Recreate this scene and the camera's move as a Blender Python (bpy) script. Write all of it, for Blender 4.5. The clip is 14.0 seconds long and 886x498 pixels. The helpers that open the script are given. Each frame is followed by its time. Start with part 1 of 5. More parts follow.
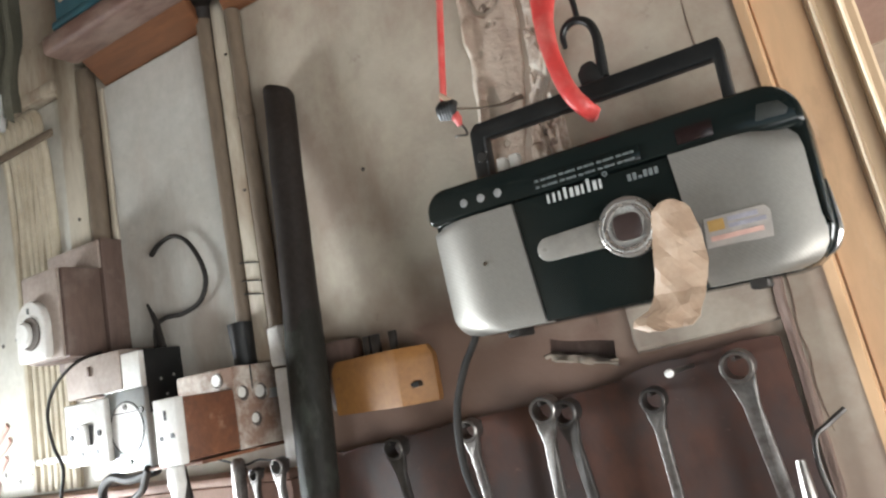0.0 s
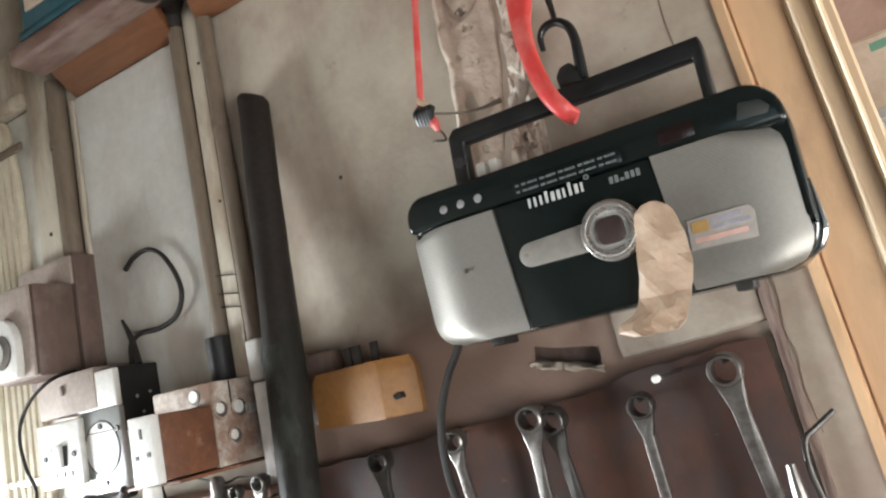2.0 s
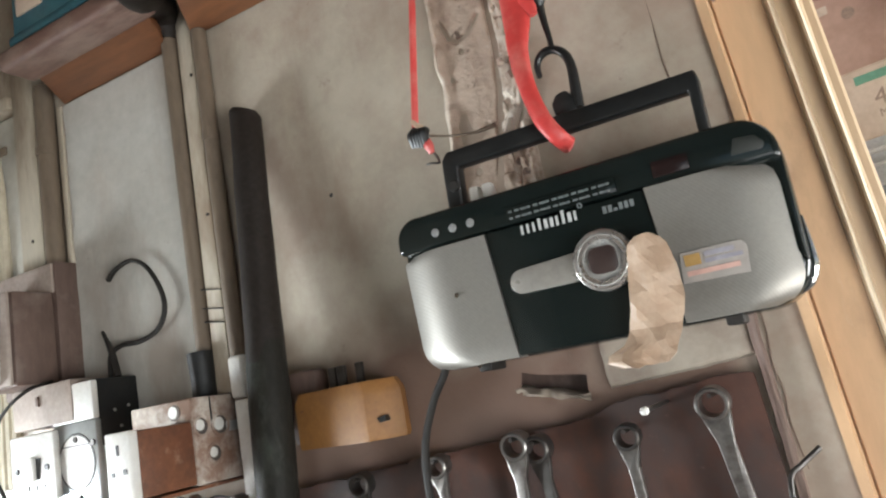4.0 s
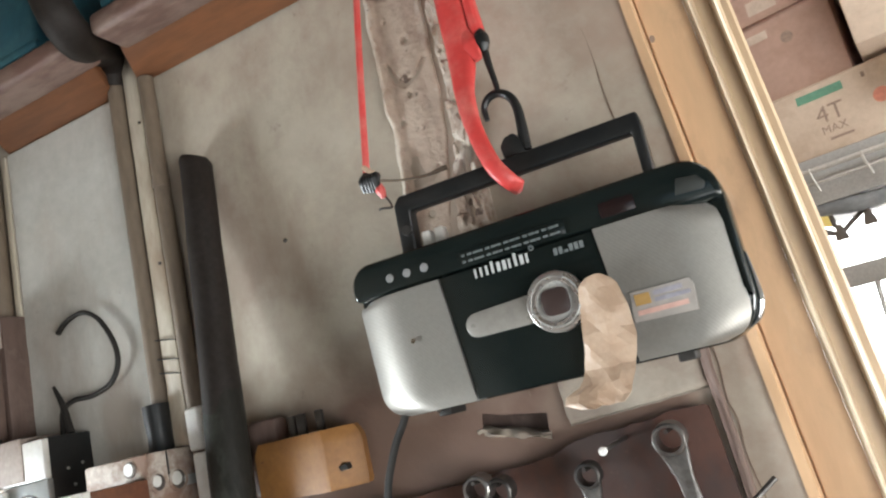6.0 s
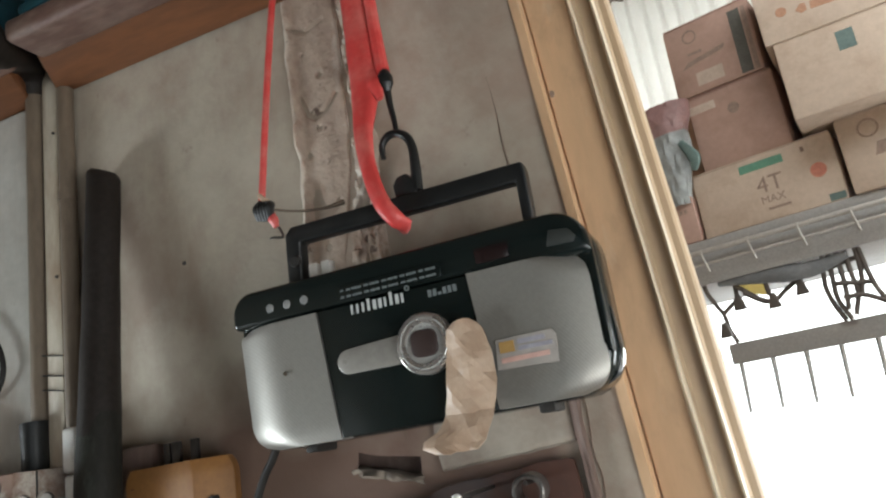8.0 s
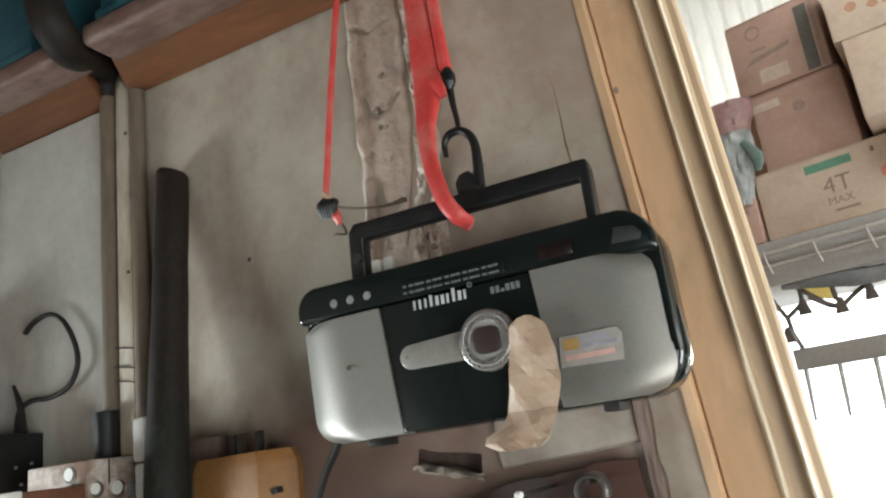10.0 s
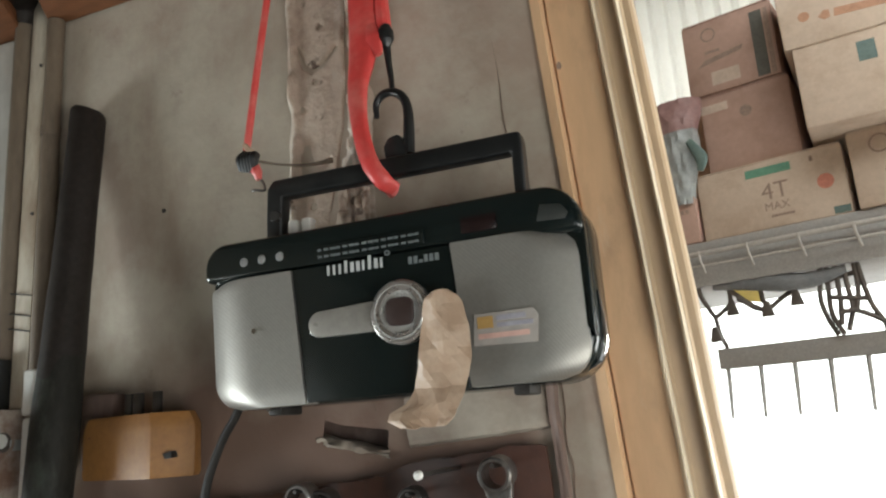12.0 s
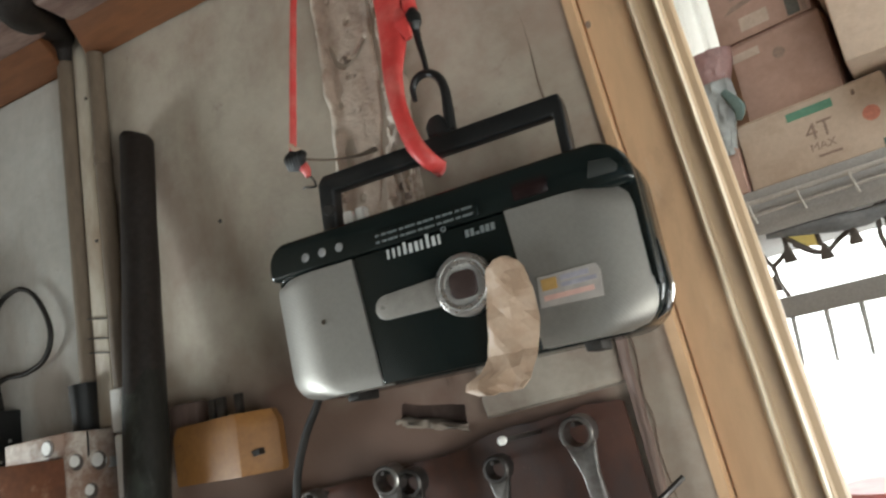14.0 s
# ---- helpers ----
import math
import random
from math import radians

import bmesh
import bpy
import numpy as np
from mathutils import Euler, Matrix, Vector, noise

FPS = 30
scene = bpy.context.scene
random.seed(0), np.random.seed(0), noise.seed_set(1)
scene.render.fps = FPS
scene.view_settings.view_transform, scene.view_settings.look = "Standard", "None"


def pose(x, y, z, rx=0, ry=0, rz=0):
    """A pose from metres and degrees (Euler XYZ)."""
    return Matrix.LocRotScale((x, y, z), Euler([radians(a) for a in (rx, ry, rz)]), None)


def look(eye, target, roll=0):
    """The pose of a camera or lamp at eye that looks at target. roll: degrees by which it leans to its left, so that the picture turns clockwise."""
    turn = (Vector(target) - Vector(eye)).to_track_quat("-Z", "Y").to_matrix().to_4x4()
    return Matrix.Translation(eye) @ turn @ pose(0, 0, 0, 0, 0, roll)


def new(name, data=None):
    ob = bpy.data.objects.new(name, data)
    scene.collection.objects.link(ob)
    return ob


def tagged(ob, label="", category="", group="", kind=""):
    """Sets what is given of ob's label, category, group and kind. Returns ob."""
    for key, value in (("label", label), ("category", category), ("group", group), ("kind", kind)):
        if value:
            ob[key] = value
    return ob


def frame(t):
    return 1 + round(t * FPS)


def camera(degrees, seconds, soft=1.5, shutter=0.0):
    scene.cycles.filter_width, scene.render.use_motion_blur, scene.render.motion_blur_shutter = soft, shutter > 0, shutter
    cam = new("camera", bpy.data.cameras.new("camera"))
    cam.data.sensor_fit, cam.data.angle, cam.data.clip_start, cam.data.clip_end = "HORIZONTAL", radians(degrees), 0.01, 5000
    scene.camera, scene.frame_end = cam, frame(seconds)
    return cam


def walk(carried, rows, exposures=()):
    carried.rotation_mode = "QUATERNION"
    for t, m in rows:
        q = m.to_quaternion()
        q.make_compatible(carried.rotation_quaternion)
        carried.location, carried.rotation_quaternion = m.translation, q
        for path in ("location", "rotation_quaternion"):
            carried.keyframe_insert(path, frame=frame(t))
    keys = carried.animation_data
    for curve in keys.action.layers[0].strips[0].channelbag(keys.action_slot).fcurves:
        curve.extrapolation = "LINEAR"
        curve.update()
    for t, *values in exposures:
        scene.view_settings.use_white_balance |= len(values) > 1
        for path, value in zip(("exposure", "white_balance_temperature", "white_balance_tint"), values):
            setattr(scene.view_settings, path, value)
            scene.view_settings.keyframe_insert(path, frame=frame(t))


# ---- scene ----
cam = camera(62.0, 14.0, 2.2, 0.5)
PATH = [
    (0, (0.014, 0.011, 1.609), (-0.978, 1.716, 1.936), -10.3),
    (0.5, (0.015, 0.021, 1.603), (-0.953, 1.744, 1.911), -10.5),
    (1, (0.008, 0.008, 1.606), (-0.976, 1.719, 1.927), -10.3),
    (1.5, (0.005, 0.024, 1.605), (-0.942, 1.756, 1.924), -10.6),
    (2, (0.008, 0.025, 1.61), (-0.938, 1.753, 1.951), -11.7),
    (4.5, (0.001, 0.024, 1.62), (-0.889, 1.775, 1.994), -10.0),
    (5, (0.008, 0.021, 1.623), (-0.876, 1.775, 2.002), -11.0),
    (5.5, (0.014, 0.018, 1.633), (-0.851, 1.777, 2.032), -12.7),
    (6, (0.015, 0.026, 1.636), (-0.779, 1.814, 2.053), -13.0),
    (6.5, (0.009, 0.025, 1.63), (-0.779, 1.82, 2.029), -12.9),
    (7, (0.013, 0.02, 1.618), (-0.796, 1.807, 2.012), -12.2),
    (7.5, (0.057, 0.036, 1.607), (-0.719, 1.828, 2.037), -9.4),
    (8, (0.083, 0.059, 1.619), (-0.6, 1.869, 2.125), -9.3),
    (10.5, (0.073, 0.054, 1.613), (-0.75, 1.798, 2.143), -7.7),
    (11, (0.078, 0.076, 1.6), (-0.609, 1.884, 2.108), -5.0),
    (11.5, (0.08, 0.079, 1.609), (-0.587, 1.896, 2.113), -3.0),
    (12, (0.081, 0.094, 1.613), (-0.608, 1.914, 2.073), -4.2),
    (12.5, (0.092, 0.111, 1.602), (-0.546, 1.941, 2.096), -7.3),
    (13, (0.084, 0.125, 1.601), (-0.551, 1.96, 2.078), -9.8),
    (13.5, (0.078, 0.1, 1.601), (-0.638, 1.902, 2.09), -11.2),
    (14, (0.071, 0.083, 1.598), (-0.728, 1.86, 2.048), -10.6),
]
walk(cam, [(t, look(eye, target, roll)) for t, eye, target, roll in PATH],
     [(0, 0.24, 6200, 8), (2, 0.22, 6250, 8), (5, 0.22, 6150, 7), (6, 0.32, 6150, 7), (6.5, 0.06, 6150, 7), (7.0, -0.02, 6150, 7), (7.5, 0.15, 6050, 6), (8, -0.36, 6050, 5), (10.5, -0.16, 6150, 4), (12, -0.40, 6250, 4), (14, -0.39, 6200, 4)])

# ---- world and light ----
world = bpy.data.worlds.new("world")
scene.world = world
world.use_nodes = True
wn = world.node_tree
sky = wn.nodes.new("ShaderNodeTexSky")
sky.sky_type, sky.sun_disc, sky.sun_elevation, sky.sun_rotation = "NISHITA", False, radians(68), radians(0)
wn.links.new(sky.outputs["Color"], wn.nodes["Background"].inputs["Color"])
wn.nodes["Background"].inputs["Strength"].default_value = 0.1


sun_data = bpy.data.lights.new("sun", "SUN")
sun_data.energy, sun_data.angle, sun_data.color = 5.0, radians(0.5), (1.0, 0.96, 0.90)
sun = new("sun", sun_data)
sun.matrix_world = look((0, 12, 29.7), (0, 0, 0))


def area_lamp(name, place, target, wide, high, watts, colour, spread=180):
    data = bpy.data.lights.new(name, "AREA")
    data.shape, data.size, data.size_y, data.energy, data.color = "RECTANGLE", wide, high, watts, colour
    data.spread = radians(spread)
    ob = new(name, data)
    ob.matrix_world = look(place, target)
    return ob


# daylight comes in at a slant, down through the side window
area_lamp("side_window_light", (-1.86, 0.17, 1.15), (-0.85, 0.75, 0.88), 0.5, 0.8, 29, (0.96, 0.99, 1.0), 110)
# weak fill lamp in an added back opening, out of view
area_lamp("back_fill_light", (0.85, -2.44, 1.0), (-0.1, 0.7, 1.2), 1.4, 1.5, 9, (0.98, 0.98, 1.0))
# fill lamp added out of view to brighten the right side
area_lamp("east_fill_light", (1.66, -0.55, 0.80), (-0.05, 0.75, 0.45), 1.1, 1.3, 52, (1.0, 0.96, 0.92))
# fill lamp added under the closed store ceiling to brighten the cartons
area_lamp("store_top_fill", (0.9, 1.55, 3.52), (0.5, 2.7, 2.3), 1.5, 1.0, 46, (1.0, 0.97, 0.93))
# added lamp out of view, for the bright edges of the door mouldings
area_lamp("store_side_fill", (2.46, 1.75, 1.25), (0.1, 0.9, 1.6), 1.2, 1.4, 90, (1.0, 0.98, 0.95))

# ---- materials ----


def mat(name, colour, rough=0.6, metal=0.0, second=None, amount=0.5, big=6.0, fine=90.0, grain=0.12, bump=0.2, depth=0.002, coat=0.0, stretch=(1, 1, 1), sharp=0.12, spec=0.5):
    """A surface with stains of a second colour at a large scale and grain at a fine one."""
    m = bpy.data.materials.new(name)
    m.use_nodes = True
    nt = m.node_tree
    bsdf = nt.nodes["Principled BSDF"]
    geo = nt.nodes.new("ShaderNodeNewGeometry")
    mapping = nt.nodes.new("ShaderNodeMapping")
    mapping.inputs["Scale"].default_value = stretch
    nt.links.new(geo.outputs["Position"], mapping.inputs["Vector"])
    large, small = nt.nodes.new("ShaderNodeTexNoise"), nt.nodes.new("ShaderNodeTexNoise")
    for node, scale, detail in ((large, big, 6.0), (small, fine, 4.0)):
        node.inputs["Scale"].default_value, node.inputs["Detail"].default_value, node.inputs["Roughness"].default_value = scale, detail, 0.62
        nt.links.new(mapping.outputs["Vector"], node.inputs["Vector"])
    ramp = nt.nodes.new("ShaderNodeMapRange")
    ramp.inputs["From Min"].default_value, ramp.inputs["From Max"].default_value = 0.5 - sharp + 0.06, 0.5 + sharp + 0.06
    ramp.inputs["To Max"].default_value = amount
    nt.links.new(large.outputs["Fac"], ramp.inputs["Value"])
    mix = nt.nodes.new("ShaderNodeMixRGB")
    mix.inputs["Color1"].default_value = (*colour, 1)
    mix.inputs["Color2"].default_value = (*(second or tuple(c * 0.72 for c in colour)), 1)
    nt.links.new(ramp.outputs["Result"], mix.inputs["Fac"])
    gr = nt.nodes.new("ShaderNodeMapRange")
    gr.inputs["From Min"].default_value, gr.inputs["From Max"].default_value = 0.3, 0.7
    gr.inputs["To Min"].default_value, gr.inputs["To Max"].default_value = 1 - grain, 1 + grain
    nt.links.new(small.outputs["Fac"], gr.inputs["Value"])
    mul = nt.nodes.new("ShaderNodeMixRGB")
    mul.blend_type = "MULTIPLY"
    mul.inputs["Fac"].default_value = 1
    nt.links.new(mix.outputs["Color"], mul.inputs["Color1"])
    nt.links.new(gr.outputs["Result"], mul.inputs["Color2"])
    nt.links.new(mul.outputs["Color"], bsdf.inputs["Base Color"])
    rr = nt.nodes.new("ShaderNodeMapRange")
    rr.inputs["To Min"].default_value, rr.inputs["To Max"].default_value = max(0.03, rough - 0.12), min(1, rough + 0.12)
    nt.links.new(large.outputs["Fac"], rr.inputs["Value"])
    nt.links.new(rr.outputs["Result"], bsdf.inputs["Roughness"])
    bsdf.inputs["Metallic"].default_value = metal
    bsdf.inputs["Specular IOR Level"].default_value = spec
    bsdf.inputs["Coat Weight"].default_value = coat
    bp = nt.nodes.new("ShaderNodeBump")
    bp.inputs["Strength"].default_value, bp.inputs["Distance"].default_value = bump, depth
    nt.links.new(small.outputs["Fac"], bp.inputs["Height"])
    nt.links.new(bp.outputs["Normal"], bsdf.inputs["Normal"])
    return m


def ribbed(m, scale, axis, depth=0.0006, strength=0.6):
    """Adds fine parallel ribs to a material, as of a pressed speaker grille or card flutes."""
    nt = m.node_tree
    wave = nt.nodes.new("ShaderNodeTexWave")
    wave.wave_type, wave.bands_direction, wave.wave_profile = "BANDS", axis, "SIN"
    wave.inputs["Scale"].default_value = scale
    geo = nt.nodes.new("ShaderNodeNewGeometry")
    nt.links.new(geo.outputs["Position"], wave.inputs["Vector"])
    bp = nt.nodes.new("ShaderNodeBump")
    bp.inputs["Strength"].default_value, bp.inputs["Distance"].default_value = strength, depth
    nt.links.new(wave.outputs["Fac"], bp.inputs["Height"])
    old = nt.nodes["Bump"]
    nt.links.new(bp.outputs["Normal"], old.inputs["Normal"])
    return m


M_WALL = mat("limewashed_plaster", (0.43, 0.39, 0.312), 0.85, second=(0.315, 0.25, 0.195), amount=0.8, big=3.2, fine=60, grain=0.07, bump=0.35, depth=0.003, sharp=0.2)

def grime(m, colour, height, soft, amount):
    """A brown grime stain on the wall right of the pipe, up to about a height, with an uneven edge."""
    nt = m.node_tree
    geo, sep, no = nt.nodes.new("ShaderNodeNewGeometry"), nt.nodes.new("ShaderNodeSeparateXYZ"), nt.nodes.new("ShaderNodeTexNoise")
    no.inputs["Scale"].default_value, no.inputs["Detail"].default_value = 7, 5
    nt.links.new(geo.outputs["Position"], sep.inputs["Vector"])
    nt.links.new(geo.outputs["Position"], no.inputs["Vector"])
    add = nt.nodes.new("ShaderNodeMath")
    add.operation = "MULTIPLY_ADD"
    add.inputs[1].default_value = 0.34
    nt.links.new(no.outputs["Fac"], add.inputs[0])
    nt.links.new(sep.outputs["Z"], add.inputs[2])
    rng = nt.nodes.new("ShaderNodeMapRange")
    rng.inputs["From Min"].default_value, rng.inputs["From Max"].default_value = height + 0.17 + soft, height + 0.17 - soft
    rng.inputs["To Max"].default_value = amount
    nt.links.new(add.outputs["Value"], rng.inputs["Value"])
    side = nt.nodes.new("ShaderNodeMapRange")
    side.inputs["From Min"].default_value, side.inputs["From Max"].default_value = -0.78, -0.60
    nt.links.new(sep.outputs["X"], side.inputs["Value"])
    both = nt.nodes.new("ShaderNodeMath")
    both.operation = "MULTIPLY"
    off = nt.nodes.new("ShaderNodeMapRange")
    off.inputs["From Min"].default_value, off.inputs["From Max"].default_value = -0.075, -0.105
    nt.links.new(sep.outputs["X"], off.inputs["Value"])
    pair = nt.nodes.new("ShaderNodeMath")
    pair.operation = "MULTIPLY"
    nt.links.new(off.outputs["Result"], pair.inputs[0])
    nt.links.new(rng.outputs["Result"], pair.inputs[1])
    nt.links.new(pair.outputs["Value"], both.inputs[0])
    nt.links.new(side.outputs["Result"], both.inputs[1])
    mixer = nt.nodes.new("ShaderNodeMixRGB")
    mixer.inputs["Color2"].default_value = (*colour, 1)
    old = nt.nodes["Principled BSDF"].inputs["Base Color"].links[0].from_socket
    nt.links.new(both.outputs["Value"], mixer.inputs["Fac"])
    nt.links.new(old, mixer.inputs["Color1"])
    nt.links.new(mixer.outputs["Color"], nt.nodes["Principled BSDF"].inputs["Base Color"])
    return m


def stain(m, colour, scale, at, soft, amount, stretch=(1, 1, 1), left=None, right=None, shift=0.0):
    """Blotches of another colour, all over or from one x to another, with an uneven edge."""
    nt = m.node_tree
    geo, mp, no = nt.nodes.new("ShaderNodeNewGeometry"), nt.nodes.new("ShaderNodeMapping"), nt.nodes.new("ShaderNodeTexNoise")
    mp.inputs["Scale"].default_value, mp.inputs["Location"].default_value = stretch, (shift, shift * 0.7, shift * 1.3)
    no.inputs["Scale"].default_value, no.inputs["Detail"].default_value, no.inputs["Roughness"].default_value = scale, 7, 0.65
    nt.links.new(geo.outputs["Position"], mp.inputs["Vector"])
    nt.links.new(mp.outputs["Vector"], no.inputs["Vector"])
    rng = nt.nodes.new("ShaderNodeMapRange")
    rng.inputs["From Min"].default_value, rng.inputs["From Max"].default_value, rng.inputs["To Max"].default_value = at - soft, at + soft, amount
    value = no.outputs["Fac"]
    if left is not None:
        sep, ramp, add = nt.nodes.new("ShaderNodeSeparateXYZ"), nt.nodes.new("ShaderNodeMapRange"), nt.nodes.new("ShaderNodeMath")
        ramp.inputs["From Min"].default_value, ramp.inputs["From Max"].default_value = left, right
        ramp.inputs["To Min"].default_value, ramp.inputs["To Max"].default_value = -0.35, 0.0
        nt.links.new(geo.outputs["Position"], sep.inputs["Vector"])
        nt.links.new(sep.outputs["X"], ramp.inputs["Value"])
        nt.links.new(value, add.inputs[0])
        nt.links.new(ramp.outputs["Result"], add.inputs[1])
        value = add.outputs["Value"]
    nt.links.new(value, rng.inputs["Value"])
    mixer = nt.nodes.new("ShaderNodeMixRGB")
    mixer.inputs["Color2"].default_value = (*colour, 1)
    bsdf = nt.nodes["Principled BSDF"]
    old = bsdf.inputs["Base Color"].links[0].from_socket
    nt.links.new(rng.outputs["Result"], mixer.inputs["Fac"])
    nt.links.new(old, mixer.inputs["Color1"])
    nt.links.new(mixer.outputs["Color"], bsdf.inputs["Base Color"])
    return m


stain(M_WALL, (0.30, 0.21, 0.16), 5.0, 0.42, 0.14, 0.75, left=-0.42, right=-0.20)
stain(M_WALL, (0.285, 0.215, 0.17), 8, 0.55, 0.10, 0.8, stretch=(1, 1, 0.45), shift=3.1)
stain(M_WALL, (0.47, 0.43, 0.35), 6, 0.56, 0.08, 0.6, shift=7.7)
stain(M_WALL, (0.20, 0.15, 0.12), 34, 0.70, 0.04, 0.6, shift=1.9)
# brown grime, darkened further for the radio's shade on the wall below it
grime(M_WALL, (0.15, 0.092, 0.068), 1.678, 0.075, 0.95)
M_PATCH = mat("grey_plaster", (0.33, 0.285, 0.23), 0.85, second=(0.25, 0.20, 0.16), amount=0.6, big=9, fine=80, grain=0.08, bump=0.3)
M_MORTAR = mat("rough_mortar", (0.48, 0.39, 0.31), 0.9, second=(0.37, 0.29, 0.23), amount=0.7, big=10, fine=120, grain=0.08, bump=0.6, depth=0.004, sharp=0.1)
M_BOARD = mat("maroon_board", (0.066, 0.030, 0.0215), 0.42, second=(0.029, 0.020, 0.0175), amount=0.95, big=9, fine=70, grain=0.14, bump=0.25, stretch=(1, 1, 0.5))
stain(M_PATCH, (0.20, 0.145, 0.115), 14, 0.56, 0.1, 0.7, shift=2.2)
stain(M_MORTAR, (0.22, 0.14, 0.10), 16, 0.60, 0.07, 0.6, stretch=(1, 1, 0.6), shift=5.0)
stain(M_MORTAR, (0.64, 0.58, 0.50), 16, 0.49, 0.06, 0.85, left=-0.285, right=-0.262, shift=9.2)
stain(M_MORTAR, (0.62, 0.56, 0.47), 15, 0.46, 0.06, 0.8, left=-0.318, right=-0.330, shift=4.2)
stain(M_MORTAR, (0.07, 0.04, 0.028), 24, 0.645, 0.02, 0.85, shift=0.9)
stain(M_BOARD, (0.105, 0.048, 0.032), 9, 0.54, 0.10, 0.7, shift=4.4)
stain(M_BOARD, (0.05, 0.037, 0.034), 13, 0.53, 0.08, 0.85, stretch=(1, 1, 0.7), shift=8.3)
stain(M_BOARD, (0.20, 0.14, 0.11), 60, 0.69, 0.05, 0.6, shift=0.6)
M_OCHRE = mat("ochre_painted_wood", (0.68, 0.45, 0.265), 0.42, second=(0.55, 0.345, 0.19), amount=0.7, big=5, fine=90, grain=0.06, bump=0.15, stretch=(1, 1, 0.18))
stain(M_OCHRE, (0.42, 0.27, 0.17), 17, 0.60, 0.08, 0.55, stretch=(1, 1, 0.5), shift=2.9)
stain(M_OCHRE, (0.70, 0.55, 0.38), 40, 0.64, 0.05, 0.55, stretch=(1, 1, 0.25), shift=6.1)
M_MOULD = mat("tan_painted_moulding", (0.56, 0.42, 0.27), 0.4, second=(0.44, 0.32, 0.21), amount=0.7, big=9, fine=90, grain=0.08, bump=0.15, stretch=(1, 1, 0.18))
# moulding crests, their highlight from the doorway put into a pale colour
M_CREST = mat("pale_highlight_gloss_paint", (0.84, 0.74, 0.57), 0.20, second=(0.66, 0.52, 0.36), amount=0.7, big=30, fine=140, grain=0.08, bump=0.15, stretch=(1, 1, 0.3))
M_SHELFWOOD = mat("reddish_shelf_wood", (0.20, 0.078, 0.030), 0.55, second=(0.11, 0.045, 0.021), amount=0.8, big=8, fine=90, grain=0.16, bump=0.3, stretch=(0.25, 1, 1))
M_EDGE = mat("worn_shelf_edge", (0.155, 0.09, 0.07), 0.55, second=(0.27, 0.195, 0.16), amount=0.75, sharp=0.08, big=30, fine=130, grain=0.14, bump=0.3, stretch=(0.35, 1, 1))
M_BLUE = mat("blue_painted_metal", (0.022, 0.085, 0.115), 0.4, second=(0.045, 0.13, 0.15), amount=0.8, big=14, fine=80, grain=0.15, bump=0.15)
M_BLACK = mat("black_gloss_plastic", (0.007, 0.011, 0.0105), 0.15, second=(0.012, 0.017, 0.016), amount=0.5, big=14, fine=200, grain=0.1, bump=0.03)
M_MATTBLACK = mat("black_matt_plastic", (0.009, 0.010, 0.0105), 0.36, second=(0.017, 0.017, 0.016), amount=0.6, big=30, fine=220, grain=0.2, bump=0.1)
M_RUBBER = mat("black_rubber", (0.016, 0.0145, 0.013), 0.6, spec=0.3, second=(0.032, 0.028, 0.024), amount=0.6, big=30, fine=160, grain=0.2, bump=0.2)
M_GRILLE = ribbed(mat("silver_speaker_grille", (0.31, 0.297, 0.27), 0.46, 0.65, second=(0.275, 0.263, 0.24), amount=0.6, big=12, fine=260, grain=0.05, bump=0.05), 165, "DIAGONAL", 0.0003, 0.2)
M_SILVER = mat("silver_plastic", (0.50, 0.50, 0.48), 0.28, 0.3, second=(0.40, 0.40, 0.38), amount=0.5, big=40, fine=260, grain=0.05, bump=0.03)
M_CHROME = mat("chrome", (0.75, 0.75, 0.74), 0.14, 1.0, second=(0.5, 0.49, 0.47), amount=0.5, big=40, fine=200, grain=0.08, bump=0.04)
M_STEEL = mat("worn_spanner_steel", (0.24, 0.23, 0.217), 0.34, 0.85, second=(0.09, 0.07, 0.06), amount=0.85, big=38, fine=180, grain=0.15, bump=0.15, depth=0.001)
M_DARKSTEEL = mat("dark_oily_steel", (0.10, 0.095, 0.09), 0.42, 0.8, second=(0.05, 0.043, 0.038), amount=0.8, big=40, fine=160, grain=0.2, bump=0.15)
M_WHITEPRINT = mat("white_print", (0.48, 0.49, 0.48), 0.5, big=60, fine=300, grain=0.08, bump=0.02)
M_GREYPRINT = mat("grey_print", (0.15, 0.165, 0.165), 0.4, big=60, fine=300, grain=0.1, bump=0.02)
M_WINDOW = mat("dark_red_window", (0.015, 0.008, 0.008), 0.2, big=40, fine=200, grain=0.1, bump=0.02)
M_TAPE = mat("beige_paper_tape", (0.47, 0.335, 0.235), 0.4, second=(0.56, 0.43, 0.32), amount=0.9, big=50, fine=220, grain=0.05, bump=0.12, depth=0.001)
M_STICKER = mat("pale_sticker", (0.35, 0.325, 0.295), 0.35, second=(0.47, 0.41, 0.37), amount=0.5, big=60, fine=200, grain=0.05, bump=0.05)
M_YELLOWINK = mat("yellow_ink", (0.46, 0.29, 0.10), 0.45, big=60, fine=200, grain=0.08, bump=0.02)
M_BLUEINK = mat("violet_blue_ink", (0.33, 0.32, 0.36), 0.45, big=60, fine=200, grain=0.1, bump=0.02)
M_RED = mat("red_rubber_strap", (0.56, 0.055, 0.05), 0.42, second=(0.62, 0.17, 0.145), amount=0.75, big=28, fine=160, grain=0.07, bump=0.15, depth=0.001)
M_PIPE = mat("dark_painted_pipe", (0.020, 0.016, 0.0135), 0.55, 0.0, spec=0.2, second=(0.026, 0.022, 0.02), amount=0.8, big=18, fine=150, grain=0.2, bump=0.2)
